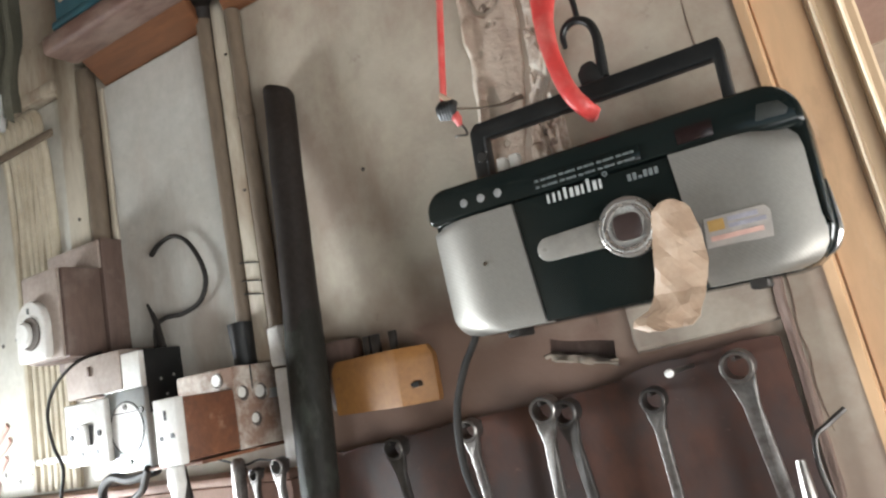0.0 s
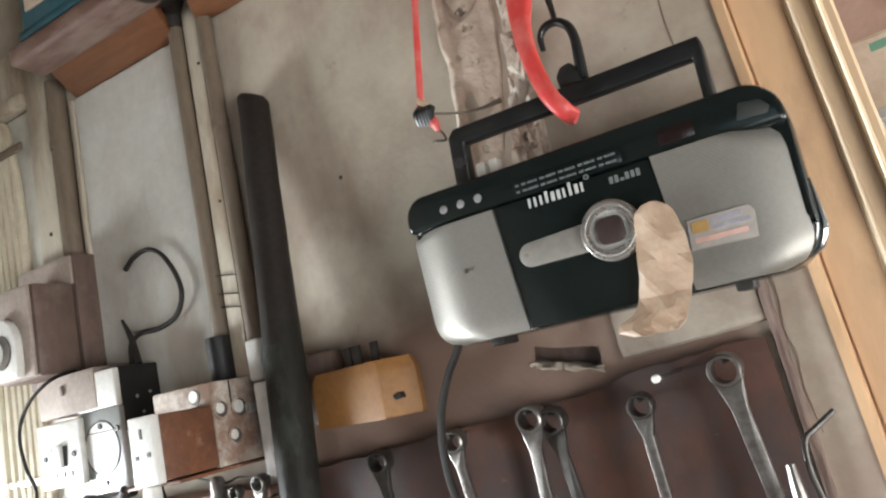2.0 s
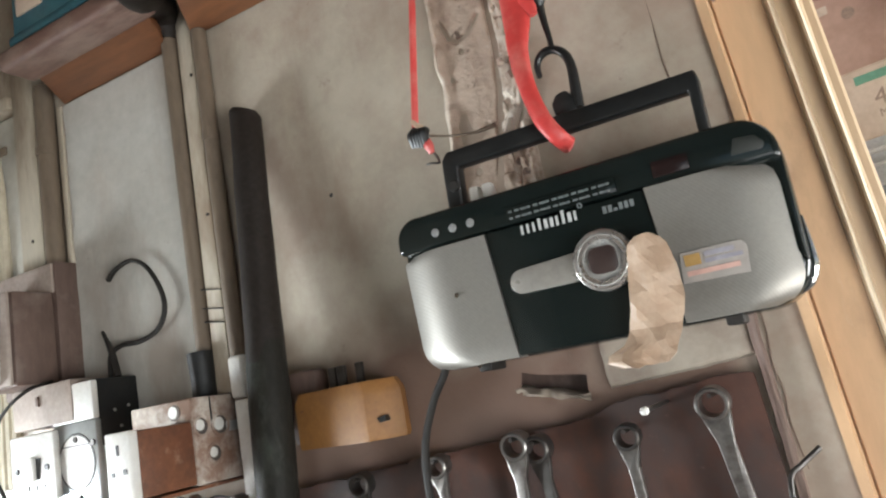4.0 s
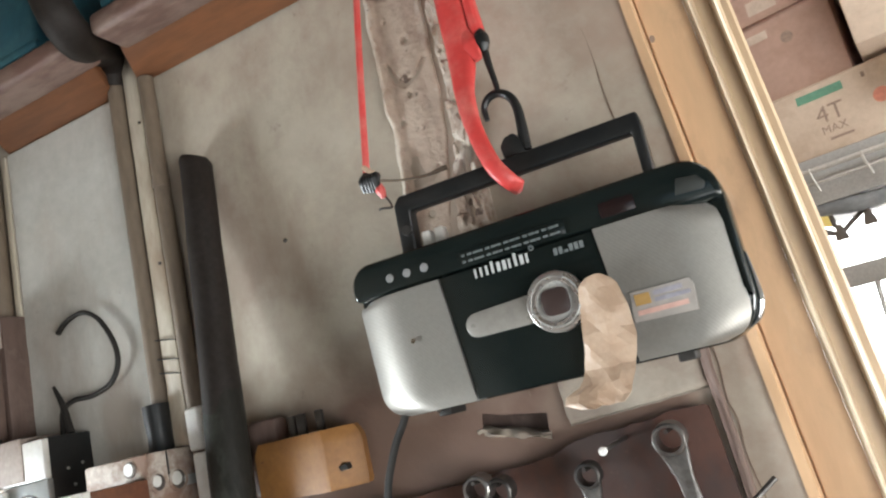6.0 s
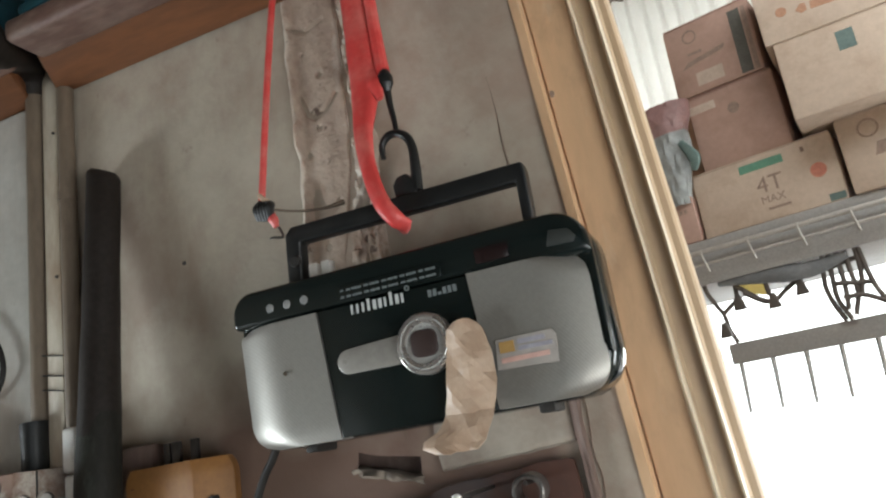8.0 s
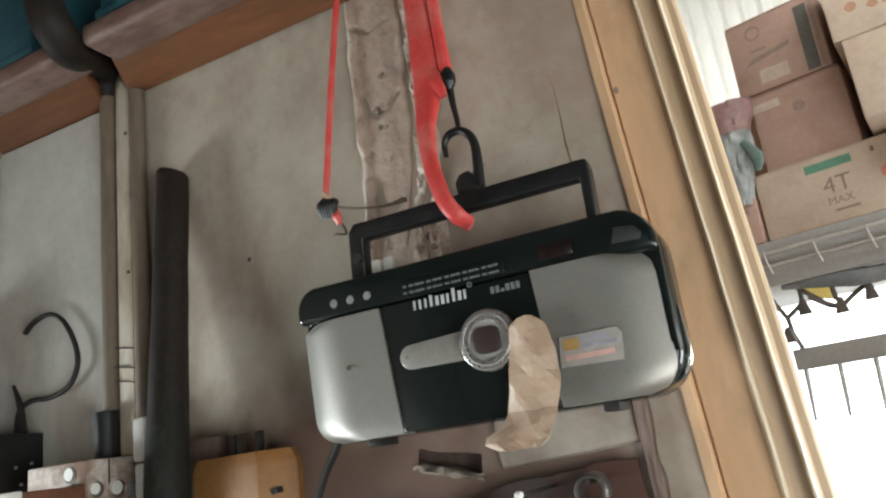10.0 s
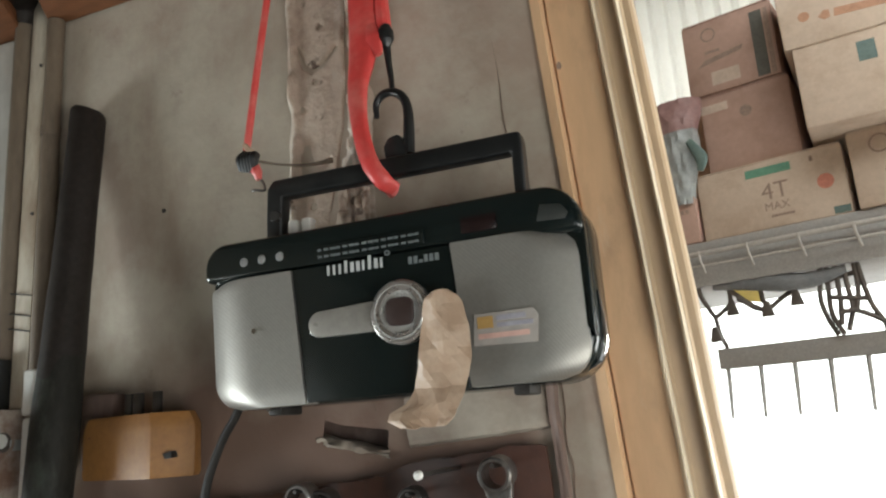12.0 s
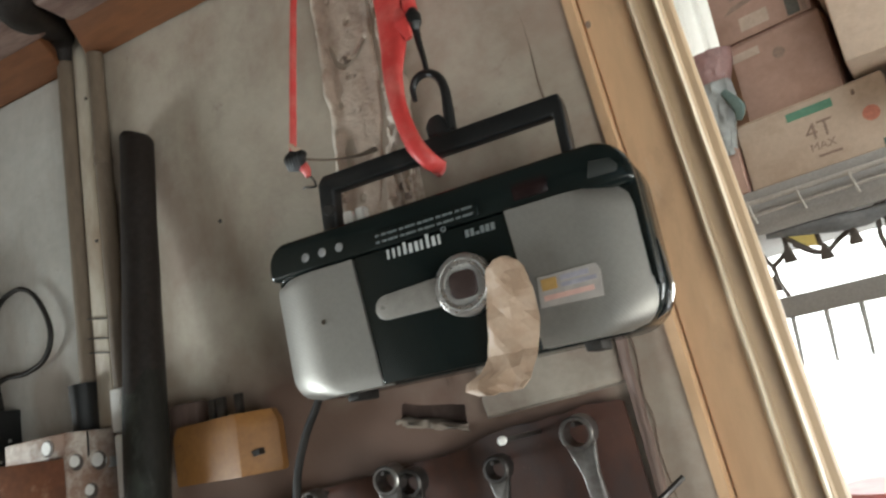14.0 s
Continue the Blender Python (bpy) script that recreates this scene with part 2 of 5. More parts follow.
M_GREENPIPE = mat("flaking_green_paint", (0.020, 0.019, 0.016), 0.5, 0.0, second=(0.05, 0.057, 0.047), amount=0.6, big=30, fine=160, grain=0.2, bump=0.5, sharp=0.07, stretch=(1, 1, 0.5), spec=0.15)
M_BROWNCONDUIT = mat("brown_conduit", (0.155, 0.12, 0.085), 0.6, second=(0.115, 0.085, 0.062), amount=0.75, big=18, fine=140, grain=0.12, bump=0.15, stretch=(1, 1, 0.3))
M_BATTEN = mat("cream_painted_wood", (0.50, 0.455, 0.365), 0.55, second=(0.38, 0.325, 0.245), amount=0.7, big=10, fine=120, grain=0.08, bump=0.15, stretch=(1, 1, 0.25))
M_CREAMWIRE = mat("cream_cable_sheath", (0.55, 0.50, 0.385), 0.5, second=(0.42, 0.36, 0.26), amount=0.6, big=30, fine=200, grain=0.06, bump=0.05)
stain(M_BATTEN, (0.25, 0.18, 0.125), 15, 0.57, 0.09, 0.75, stretch=(1, 1, 0.3), shift=5.5)
stain(M_CREAMWIRE, (0.28, 0.215, 0.14), 14, 0.57, 0.09, 0.6, stretch=(1, 1, 0.4), shift=6.5)
stain(M_BROWNCONDUIT, (0.25, 0.20, 0.145), 20, 0.62, 0.06, 0.5, stretch=(1, 1, 0.3), shift=2.4)
M_SOCKET = mat("white_socket_plastic", (0.74, 0.735, 0.70), 0.35, second=(0.56, 0.53, 0.47), amount=0.7, big=24, fine=200, grain=0.05, bump=0.06)
M_DIRTYWHITE = mat("dirty_white_plastic", (0.60, 0.565, 0.50), 0.5, second=(0.27, 0.13, 0.075), amount=0.85, big=17, fine=140, grain=0.12, bump=0.12, sharp=0.16)
stain(M_DIRTYWHITE, (0.20, 0.105, 0.065), 24, 0.50, 0.09, 0.85, shift=4.1)
M_BROWNBOX = mat("brown_stained_box", (0.215, 0.09, 0.045), 0.5, second=(0.15, 0.06, 0.034), amount=0.8, big=14, fine=140, grain=0.14, bump=0.15)
stain(M_BROWNBOX, (0.115, 0.052, 0.032), 20, 0.53, 0.08, 0.85, shift=1.7)
stain(M_BROWNBOX, (0.36, 0.24, 0.17), 26, 0.62, 0.05, 0.7, shift=5.9)
M_WOODBOX = mat("brown_wooden_block", (0.135, 0.09, 0.073), 0.6, second=(0.09, 0.06, 0.05), amount=0.8, big=16, fine=120, grain=0.14, bump=0.2, stretch=(1, 1, 0.3))
stain(M_WOODBOX, (0.24, 0.19, 0.165), 16, 0.60, 0.08, 0.5, shift=3.8)
M_DUSTY = mat("dusty_grey_wood", (0.36, 0.30, 0.26), 0.7, second=(0.27, 0.21, 0.18), amount=0.7, big=18, fine=140, grain=0.12, bump=0.2)
M_GALV = mat("galvanised_plate", (0.52, 0.55, 0.55), 0.35, 0.7, second=(0.40, 0.44, 0.45), amount=0.7, big=45, fine=180, grain=0.08, bump=0.08)
M_ADAPTER = mat("ochre_yellow_plastic", (0.29, 0.135, 0.037), 0.55, second=(0.20, 0.092, 0.03), amount=0.6, big=22, fine=160, grain=0.1, bump=0.12)
stain(M_ADAPTER, (0.17, 0.085, 0.035), 16, 0.60, 0.09, 0.6, shift=2.0)
M_CARD = ribbed(mat("brown_cardboard", (0.46, 0.315, 0.225), 0.8, second=(0.39, 0.265, 0.185), amount=0.6, big=4, fine=60, grain=0.06, bump=0.12), 60, "X", 0.0006, 0.2)
M_CARDPALE = ribbed(mat("pale_cardboard", (0.56, 0.45, 0.355), 0.8, second=(0.48, 0.38, 0.295), amount=0.6, big=4, fine=60, grain=0.06, bump=0.12), 60, "X", 0.0006, 0.2)
stain(M_CARDPALE, (0.40, 0.29, 0.21), 7, 0.58, 0.09, 0.6, shift=3.7)
M_CARDPINK = ribbed(mat("reddish_cardboard", (0.42, 0.275, 0.22), 0.8, second=(0.36, 0.23, 0.18), amount=0.6, big=4, fine=60, grain=0.06, bump=0.12), 60, "X", 0.0006, 0.2)
stain(M_CARDPINK, (0.30, 0.18, 0.135), 8, 0.58, 0.09, 0.55, shift=1.4)
M_GREENINK = mat("green_ink", (0.13, 0.29, 0.20), 0.6, big=20, fine=120, grain=0.15, bump=0.02)
M_BROWNINK = mat("brown_ink", (0.30, 0.215, 0.17), 0.7, big=20, fine=120, grain=0.15, bump=0.02)
M_ORANGEINK = mat("orange_ink", (0.40, 0.215, 0.13), 0.7, big=20, fine=120, grain=0.15, bump=0.02)
M_DARKINK = mat("dark_olive_ink", (0.105, 0.10, 0.085), 0.7, big=20, fine=120, grain=0.15, bump=0.02)
M_TEALINK = mat("teal_ink", (0.12, 0.17, 0.155), 0.7, big=20, fine=120, grain=0.15, bump=0.02)
M_REDINK = mat("faded_red_ink", (0.60, 0.24, 0.17), 0.7, big=20, fine=120, grain=0.15, bump=0.02)
M_PALERED = mat("washed_out_red_paint", (0.60, 0.38, 0.32), 0.7, big=40, fine=120, grain=0.1, bump=0.02)
M_CLEARTAPE = mat("shiny_packing_tape", (0.55, 0.44, 0.36), 0.22, big=20, fine=120, grain=0.06, bump=0.05)
# rack grey raised, so its colour carries the haze before it
M_RACK = mat("haze_paled_rack_metal", (0.40, 0.39, 0.375), 0.5, 0.2, second=(0.38, 0.36, 0.34), amount=0.6, big=18, fine=120, grain=0.12, bump=0.12)
M_RACKWIRE = mat("whitened_rack_wire", (0.55, 0.52, 0.48), 0.4, 0.4, big=20, fine=120, grain=0.1, bump=0.08)
M_BARE = mat("dark_bracket_metal", (0.10, 0.085, 0.075), 0.6, 0.3, second=(0.17, 0.135, 0.11), amount=0.6, big=20, fine=120, grain=0.15, bump=0.2)
M_BAG = mat("grey_green_plastic_bag", (0.27, 0.285, 0.28), 0.4, second=(0.36, 0.375, 0.365), amount=0.8, big=12, fine=60, grain=0.1, bump=0.4, depth=0.01)
M_BAGPINK = mat("faded_pink_plastic", (0.30, 0.175, 0.165), 0.4, second=(0.34, 0.24, 0.235), amount=0.6, big=12, fine=60, grain=0.1, bump=0.4, depth=0.01)
M_CLOTH = mat("olive_grey_cloth", (0.075, 0.073, 0.052), 0.9, second=(0.12, 0.115, 0.09), amount=0.8, big=14, fine=260, grain=0.16, bump=0.4)
M_FLOOR = mat("oil_stained_concrete", (0.15, 0.14, 0.128), 0.8, second=(0.07, 0.062, 0.055), amount=0.8, big=1.6, fine=40, grain=0.12, bump=0.3)
M_ROOM = mat("cream_room_plaster", (0.34, 0.285, 0.225), 0.85, second=(0.26, 0.21, 0.165), amount=0.6, big=1.4, fine=40, grain=0.06, bump=0.3)
M_CEIL = mat("ceiling_boards", (0.17, 0.14, 0.105), 0.85, second=(0.12, 0.095, 0.07), amount=0.6, big=1.5, fine=40, grain=0.06, bump=0.2)
M_REDPLASTIC = mat("faded_red_plastic", (0.62, 0.20, 0.19), 0.4, second=(0.52, 0.15, 0.14), amount=0.6, big=8, fine=80, grain=0.08, bump=0.08)

# a pale ribbed roofing sheet that lets some daylight through
M_SHEET = mat("translucent_roof_sheet", (0.80, 0.79, 0.75), 0.5, second=(0.68, 0.66, 0.60), amount=0.6, big=5, fine=60, grain=0.05, bump=0.1)
_nt = M_SHEET.node_tree
_tr, _ms = _nt.nodes.new("ShaderNodeBsdfTranslucent"), _nt.nodes.new("ShaderNodeMixShader")
_tr.inputs["Color"].default_value = (0.85, 0.83, 0.78, 1)
_ms.inputs["Fac"].default_value = 0.5
_nt.links.new(_nt.nodes["Principled BSDF"].outputs["BSDF"], _ms.inputs[1])
_nt.links.new(_tr.outputs["BSDF"], _ms.inputs[2])
_nt.links.new(_ms.outputs["Shader"], _nt.nodes["Material Output"].inputs["Surface"])

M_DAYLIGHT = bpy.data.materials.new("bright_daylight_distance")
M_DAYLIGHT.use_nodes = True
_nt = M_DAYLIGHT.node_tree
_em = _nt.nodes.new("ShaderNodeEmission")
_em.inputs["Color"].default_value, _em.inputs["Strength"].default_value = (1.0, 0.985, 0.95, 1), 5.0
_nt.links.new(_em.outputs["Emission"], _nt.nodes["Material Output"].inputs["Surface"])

# ---- mesh helpers ----


def finish(bm, smooth=True):
    bmesh.ops.recalc_face_normals(bm, faces=bm.faces[:])
    if smooth:
        for f in bm.faces:
            f.smooth = True
        for e in bm.edges:
            if len(e.link_faces) == 2 and e.calc_face_angle(0) > 0.6:
                e.smooth = False


def solid(name, bm, material, label="", category="", group="", kind="", at=None, m=None):
    """A thing of one mesh, with its origin at its base. m: the frame in which it was built."""
    finish(bm)
    lo = Vector([min(v.co[i] for v in bm.verts) for i in range(3)])
    hi = Vector([max(v.co[i] for v in bm.verts) for i in range(3)])
    base = Vector(at) if at else Vector(((lo.x + hi.x) / 2, (lo.y + hi.y) / 2, lo.z))
    bmesh.ops.translate(bm, vec=-base, verts=bm.verts)
    me = bpy.data.meshes.new(name)
    bm.to_mesh(me)
    bm.free()
    me.materials.append(material)
    ob = new(name, me)
    ob.matrix_world = (m or Matrix()) @ Matrix.Translation(base)
    return tagged(ob, label, category, group, kind)


ORIGIN = {}


def thing(name, base, label, category, group="", m=None):
    """An empty at the base of a thing of several parts."""
    ob = new(name)
    ob.empty_display_size = 0.02
    ob.matrix_world = (m or Matrix()) @ Matrix.Translation(base)
    ORIGIN[ob.name] = Vector(base)
    return tagged(ob, label, category, group)


def part(name, bm, material, parent, label=""):
    """Links a bmesh, built in the frame of its thing, as one mesh under a thing or a part."""
    finish(bm)
    base = ORIGIN[parent.name]
    bmesh.ops.translate(bm, vec=-base, verts=bm.verts)
    me = bpy.data.meshes.new(name)
    bm.to_mesh(me)
    bm.free()
    me.materials.append(material)
    ob = new(name, me)
    ob.parent = parent
    ORIGIN[ob.name] = base
    return tagged(ob, label)


def box(x0, x1, y0, y1, z0, z1, bevel=0.0, seg=2, bm=None):
    bm2 = bmesh.new()
    bmesh.ops.create_cube(bm2, size=1)
    for v in bm2.verts:
        v.co = Vector((x0 + (v.co.x + 0.5) * (x1 - x0), y0 + (v.co.y + 0.5) * (y1 - y0), z0 + (v.co.z + 0.5) * (z1 - z0)))
    if bevel:
        bmesh.ops.bevel(bm2, geom=bm2.edges[:], offset=bevel, segments=seg, affect="EDGES", profile=0.5)
    return join(bm, bm2)


def join(bm, other):
    if bm is None:
        return other
    me = bpy.data.meshes.new("tmp")
    other.to_mesh(me)
    other.free()
    bm.from_mesh(me)
    bpy.data.meshes.remove(me)
    return bm


def extrude(points, y0, y1, bevel=0.0, seg=2, bm=None):
    """A solid from an outline in x and z, between two depths."""
    b = bmesh.new()
    front = [b.verts.new((x, y0, z)) for x, z in points]
    back = [b.verts.new((x, y1, z)) for x, z in points]
    n = len(points)
    b.faces.new(front)
    b.faces.new(back[::-1])
    for i in range(n):
        b.faces.new((front[i], front[(i + 1) % n], back[(i + 1) % n], back[i]))
    bmesh.ops.recalc_face_normals(b, faces=b.faces[:])
    if bevel:
        bmesh.ops.bevel(b, geom=b.edges[:], offset=bevel, segments=seg, affect="EDGES", profile=0.5)
    return join(bm, b)


def smooth_line(points, n=8):
    """A Catmull-Rom line through points."""
    p = [Vector(q) for q in points]
    p = [2 * p[0] - p[1]] + p + [2 * p[-1] - p[-2]]
    out = []
    for i in range(1, len(p) - 2):
        for k in range(n):
            t = k / n
            out.append(0.5 * (2 * p[i] + (p[i + 1] - p[i - 1]) * t + (2 * p[i - 1] - 5 * p[i] + 4 * p[i + 1] - p[i + 2]) * t * t + (3 * p[i] - p[i - 1] - 3 * p[i + 1] + p[i + 2]) * t ** 3))
    return out + [p[-2]]


def tube(points, radius, sides=10, smooth=8, flat=1.0, bm=None):
    """A sweep along a line. radius: a number, or one for the start and each further share of the way. flat: squash along the second normal."""
    line = smooth_line(points, smooth) if smooth else [Vector(q) for q in points]
    n = len(line)
    radii = radius if isinstance(radius, (list, tuple)) else [radius, radius]
    b = bmesh.new()
    rings = []
    side = None
    for i, c in enumerate(line):
        d = (line[min(i + 1, n - 1)] - line[max(i - 1, 0)]).normalized()
        if side is None:
            side = d.cross(Vector((0, 1, 0)) if abs(d.y) < 0.9 else Vector((1, 0, 0))).normalized()
        side = (side - d * side.dot(d)).normalized()
        other = d.cross(side)
        s = i / (n - 1) * (len(radii) - 1)
        k = min(int(s), len(radii) - 2)
        r = radii[k] + (radii[k + 1] - radii[k]) * (s - k)
        rings.append([b.verts.new(c + side * (r * math.cos(a)) + other * (r * flat * math.sin(a))) for a in [2 * math.pi * j / sides for j in range(sides)]])
    for a, c in zip(rings, rings[1:]):
        for j in range(sides):
            b.faces.new((a[j], a[(j + 1) % sides], c[(j + 1) % sides], c[j]))
    b.faces.new(rings[0][::-1])
    b.faces.new(rings[-1])
    return join(bm, b)


def disc(cx, cz, y0, y1, r, sides=28, hole=0.0, bevel=0.0, squash=1.0, bm=None):
    """A round plate or ring that faces along y."""
    b = bmesh.new()
    ang = [2 * math.pi * j / sides for j in range(sides)]
    def circle(y, rr):
        return [b.verts.new((cx + rr * math.cos(a), y, cz + rr * squash * math.sin(a))) for a in ang]
    if hole:
        loops = [circle(y0, hole), circle(y0, r - bevel), circle(y0 + bevel, r), circle(y1 - bevel, r), circle(y1, r - bevel), circle(y1, hole)]
        loops.append(loops[0])
        for p, q in zip(loops, loops[1:]):
            for j in range(sides):
                b.faces.new((p[j], p[(j + 1) % sides], q[(j + 1) % sides], q[j]))
    else:
        loops = [circle(y0, r - bevel), circle(y0 + bevel, r), circle(y1, r)]
        for p, q in zip(loops, loops[1:]):
            for j in range(sides):
                b.faces.new((p[j], p[(j + 1) % sides], q[(j + 1) % sides], q[j]))
        b.faces.new(loops[0])
        b.faces.new(loops[-1][::-1])
    return join(bm, b)


def side_disc(x0, x1, cy, cz, r, sides=24, hole=0.0, bm=None):
    """A round plate or ring that faces along x."""
    b = disc(cy, cz, x0, x1, r, sides, hole)
    for v in b.verts:
        v.co = Vector((v.co.y, v.co.x, v.co.z))
    return join(bm, b)


def grid(nu, nv, f, bm=None):
    """A sheet of nu by nv cells with f(u, v) as its points."""
    b = bmesh.new()
    rows = [[b.verts.new(f(i / nu, j / nv)) for i in range(nu + 1)] for j in range(nv + 1)]
    for j in range(nv):
        for i in range(nu):
            b.faces.new((rows[j][i], rows[j][i + 1], rows[j + 1][i + 1], rows[j + 1][i]))
    return join(bm, b)


def thicken(bm, t):
    """Gives a sheet its thickness."""
    bmesh.ops.recalc_face_normals(bm, faces=bm.faces[:])
    bmesh.ops.solidify(bm, geom=bm.faces[:], thickness=t)
    return bm


def lerp(rows, t):
    """Values between the rows of a small table (key, value, ...)."""
    for a, b in zip(rows, rows[1:]):
        if (a[0] - t) * (b[0] - t) <= 0:
            k = (t - a[0]) / (b[0] - a[0])
            return [p + (q - p) * k for p, q in zip(a[1:], b[1:])]
    return list(rows[-1][1:] if abs(t - rows[-1][0]) < abs(t - rows[0][0]) else rows[0][1:])


def n3(x, y, z):
    return noise.noise(Vector((x, y, z)))


WALL = 0.745  # the face of the wall that carries the radio

# ---- the shell of the two rooms ----
# the wall with the tools: an uneven plastered face on a thick core, with a small niche
NX0, NX1, NZ0, NZ1 = -0.305, -0.238, 1.594, 1.618
bm = bmesh.new()
xs = sorted(set([round(-2.4 + 0.03 * i, 3) for i in range(28)] + [round(-1.56 + 0.02 * i, 3) for i in range(77)] + [NX0, NX1, -0.036]))
zs = sorted(set([0.0, 0.4, 0.8] + [round(1.2 + 0.02 * i, 3) for i in range(60)] + [2.5, 2.75, 3.0] + [NZ0, NZ1]))
vs = {}
for x in xs:
    for z in zs:
        w = 0.004 * n3(x * 4, 3.1, z * 4) + 0.0016 * n3(x * 19, 7.7, z * 19)
        end = -0.040 - 0.06 * (z - 1.8)
        near = max(0, 1 - max(0, abs(x + 0.2715) - 0.034) / 0.04) * max(0, 1 - max(0, abs(z - 1.606) - 0.013) / 0.05)
        dz = near * (-0.2 * (x + 0.2715) + 0.006 * n3(x * 60, 1.0, z * 25))
        dx = near * 0.008 * n3(x * 20, 6.0, z * 70)
        vs[x, z] = bm.verts.new((end if x == xs[-1] else min(x, end - 0.002 * (xs[-1] - x)) + dx, WALL + w - 0.004 * near * max(0, n3(x * 40, 2, z * 60)), z + dz))
for x0, x1 in zip(xs, xs[1:]):
    for z0, z1 in zip(zs, zs[1:]):
        if not (NX0 - 1e-6 <= x0 and x1 <= NX1 + 1e-6 and NZ0 - 1e-6 <= z0 and z1 <= NZ1 + 1e-6):
            bm.faces.new((vs[x0, z0], vs[x1, z0], vs[x1, z1], vs[x0, z1]))
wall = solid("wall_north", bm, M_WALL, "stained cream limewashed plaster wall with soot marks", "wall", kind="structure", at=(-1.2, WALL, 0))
core = box(-2.4, -0.036, 0.792, 0.865, 0, 3.0)
core = box(1.0, 1.7, WALL, 0.865, 0, 3.0, bm=core)
core = box(-0.036, 1.0, WALL, 0.865, 2.32, 3.0, bm=core)
solid("wall_north_core", core, M_PATCH, "plastered masonry wall behind the tool wall", "wall", kind="structure")
# the niche's back is darker than the wall around it
solid("niche_lining", box(NX0 - 0.02, NX1 + 0.02, 0.770, 0.7915, NZ0 - 0.025, NZ1 + 0.025), M_WOODBOX, "dark brown back of a small niche", "niche", kind="structure")
b = box(-2.0, -1.9, -2.6, -0.6, 0, 3.0)
b = box(-2.0, -1.9, 0.45, 0.865, 0, 3.0, bm=b)
b = box(-2.0, -1.9, -0.6, 0.45, 0, 0.65, bm=b)
b = box(-2.0, -1.9, -0.6, 0.45, 1.62, 3.0, bm=b)
solid("wall_west", b, M_ROOM, "cream plastered wall with a window opening", "wall", kind="structure")
# out of view; the opening is added for the back fill lamp
b = box(-2.4, 0.1, -2.6, -2.5, 0, 3.0)
b = box(1.6, 1.7, -2.6, -2.5, 0, 3.0, bm=b)
b = box(0.1, 1.6, -2.6, -2.5, 2.35, 3.0, bm=b)
solid("wall_south", b, M_ROOM, "unseen cream plastered wall with an opening added for fill light", "wall", kind="structure")
# the opening on this side is added for the east fill lamp
b = box(1.7, 1.8, -2.6, -1.15, 0, 3.0)
b = box(1.7, 1.8, 0.05, 0.865, 0, 3.0, bm=b)
b = box(1.7, 1.8, -1.15, 0.05, 2.25, 3.0, bm=b)
solid("wall_east", b, M_ROOM, "unseen cream plastered side wall with an opening added for fill light", "wall", kind="structure")
solid("floor", box(-2.5, 2.6, -2.6, 4.2, -0.1, 0), M_FLOOR, "oil stained concrete workshop floor", "floor", kind="structure")
solid("ceiling", box(-2.5, 1.8, -2.6, 0.865, 3.0, 3.08), M_CEIL, "pale boarded ceiling", "ceiling", kind="structure")
b = box(-1.4, -1.3, 0.865, 4.2, 0, 3.6)
solid("wall_store_west", b, M_ROOM, "plastered wall of the store room", "wall", kind="structure")
# opening added out of view for the store's side fill lamp
b = box(2.5, 2.6, 0.865, 1.05, 0, 3.6)
b = box(2.5, 2.6, 2.45, 4.2, 0, 3.6, bm=b)
b = box(2.5, 2.6, 1.05, 2.45, 0, 0.5, bm=b)
b = box(2.5, 2.6, 1.05, 2.45, 2.0, 3.6, bm=b)
solid("wall_store_east", b, M_ROOM, "plastered wall of the store room", "wall", kind="structure")
b = box(-1.3, 2.5, 4.1, 4.2, 0, 0.4)
b = box(-1.3, -0.9, 4.1, 4.2, 0.4, 3.6, bm=b)
b = box(2.2, 2.5, 4.1, 4.2, 0.4, 3.6, bm=b)
solid("wall_store_north", b, M_ROOM, "low wall and piers round a wide opening", "wall", kind="structure")
solid("ceiling_store", box(-1.4, 2.6, 0.865, 4.2, 3.6, 3.66), M_CEIL, "pale sheeted store room ceiling", "ceiling", kind="structure")
bm = box(1.7, 2.6, 0.80, 0.865, 0, 3.6)
bm = box(-1.4, 1.7, 0.80, 0.865, 3.0, 3.6, bm=bm)
solid("wall_store_south", bm, M_ROOM, "plaster above the doorway", "wall", kind="structure")
solid("ground", box(-60, 60, -60, 120, -0.22, -0.11), mat("pale_dusty_ground", (0.62, 0.58, 0.52), 0.9, big=0.6, fine=9, grain=0.1), "pale dusty yard in full daylight", "ground", kind="structure")
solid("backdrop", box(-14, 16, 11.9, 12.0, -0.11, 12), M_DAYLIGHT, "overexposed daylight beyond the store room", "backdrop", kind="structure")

# ---- the doorway's frame ----
SHEAR = -0.06


def leaning(points, z0, z1, steps=1):
    """A moulding with its profile in x and y, which leans with the doorway."""
    b = bmesh.new()
    rings = []
    for k in range(steps + 1):
        z = z0 + (z1 - z0) * k / steps
        rings.append([b.verts.new((x + SHEAR * (z - 1.8) + 0.0006 * n3(x * 9, k * 0.9, 4.0), y, z)) for x, y in points])
    n = len(points)
    for p, q in zip(rings, rings[1:]):
        for j in range(n):
            b.faces.new((p[j], p[(j + 1) % n], q[(j + 1) % n], q[j]))
    b.faces.new(rings[0][::-1])
    b.faces.new(rings[-1])
    return b


frame_ob = thing("door_frame", (0.0, 0.80, 0), "ochre painted wooden door frame with moulded stops", "door frame")
frame_ob["kind"] = "structure"
part("edge_bead", leaning([(-0.042, 0.742), (-0.033, 0.741), (-0.031, 0.744), (-0.031, 0.757), (-0.0286, 0.757), (-0.0286, 0.80), (-0.042, 0.80)], 0, 2.3, 40), M_OCHRE, frame_ob)
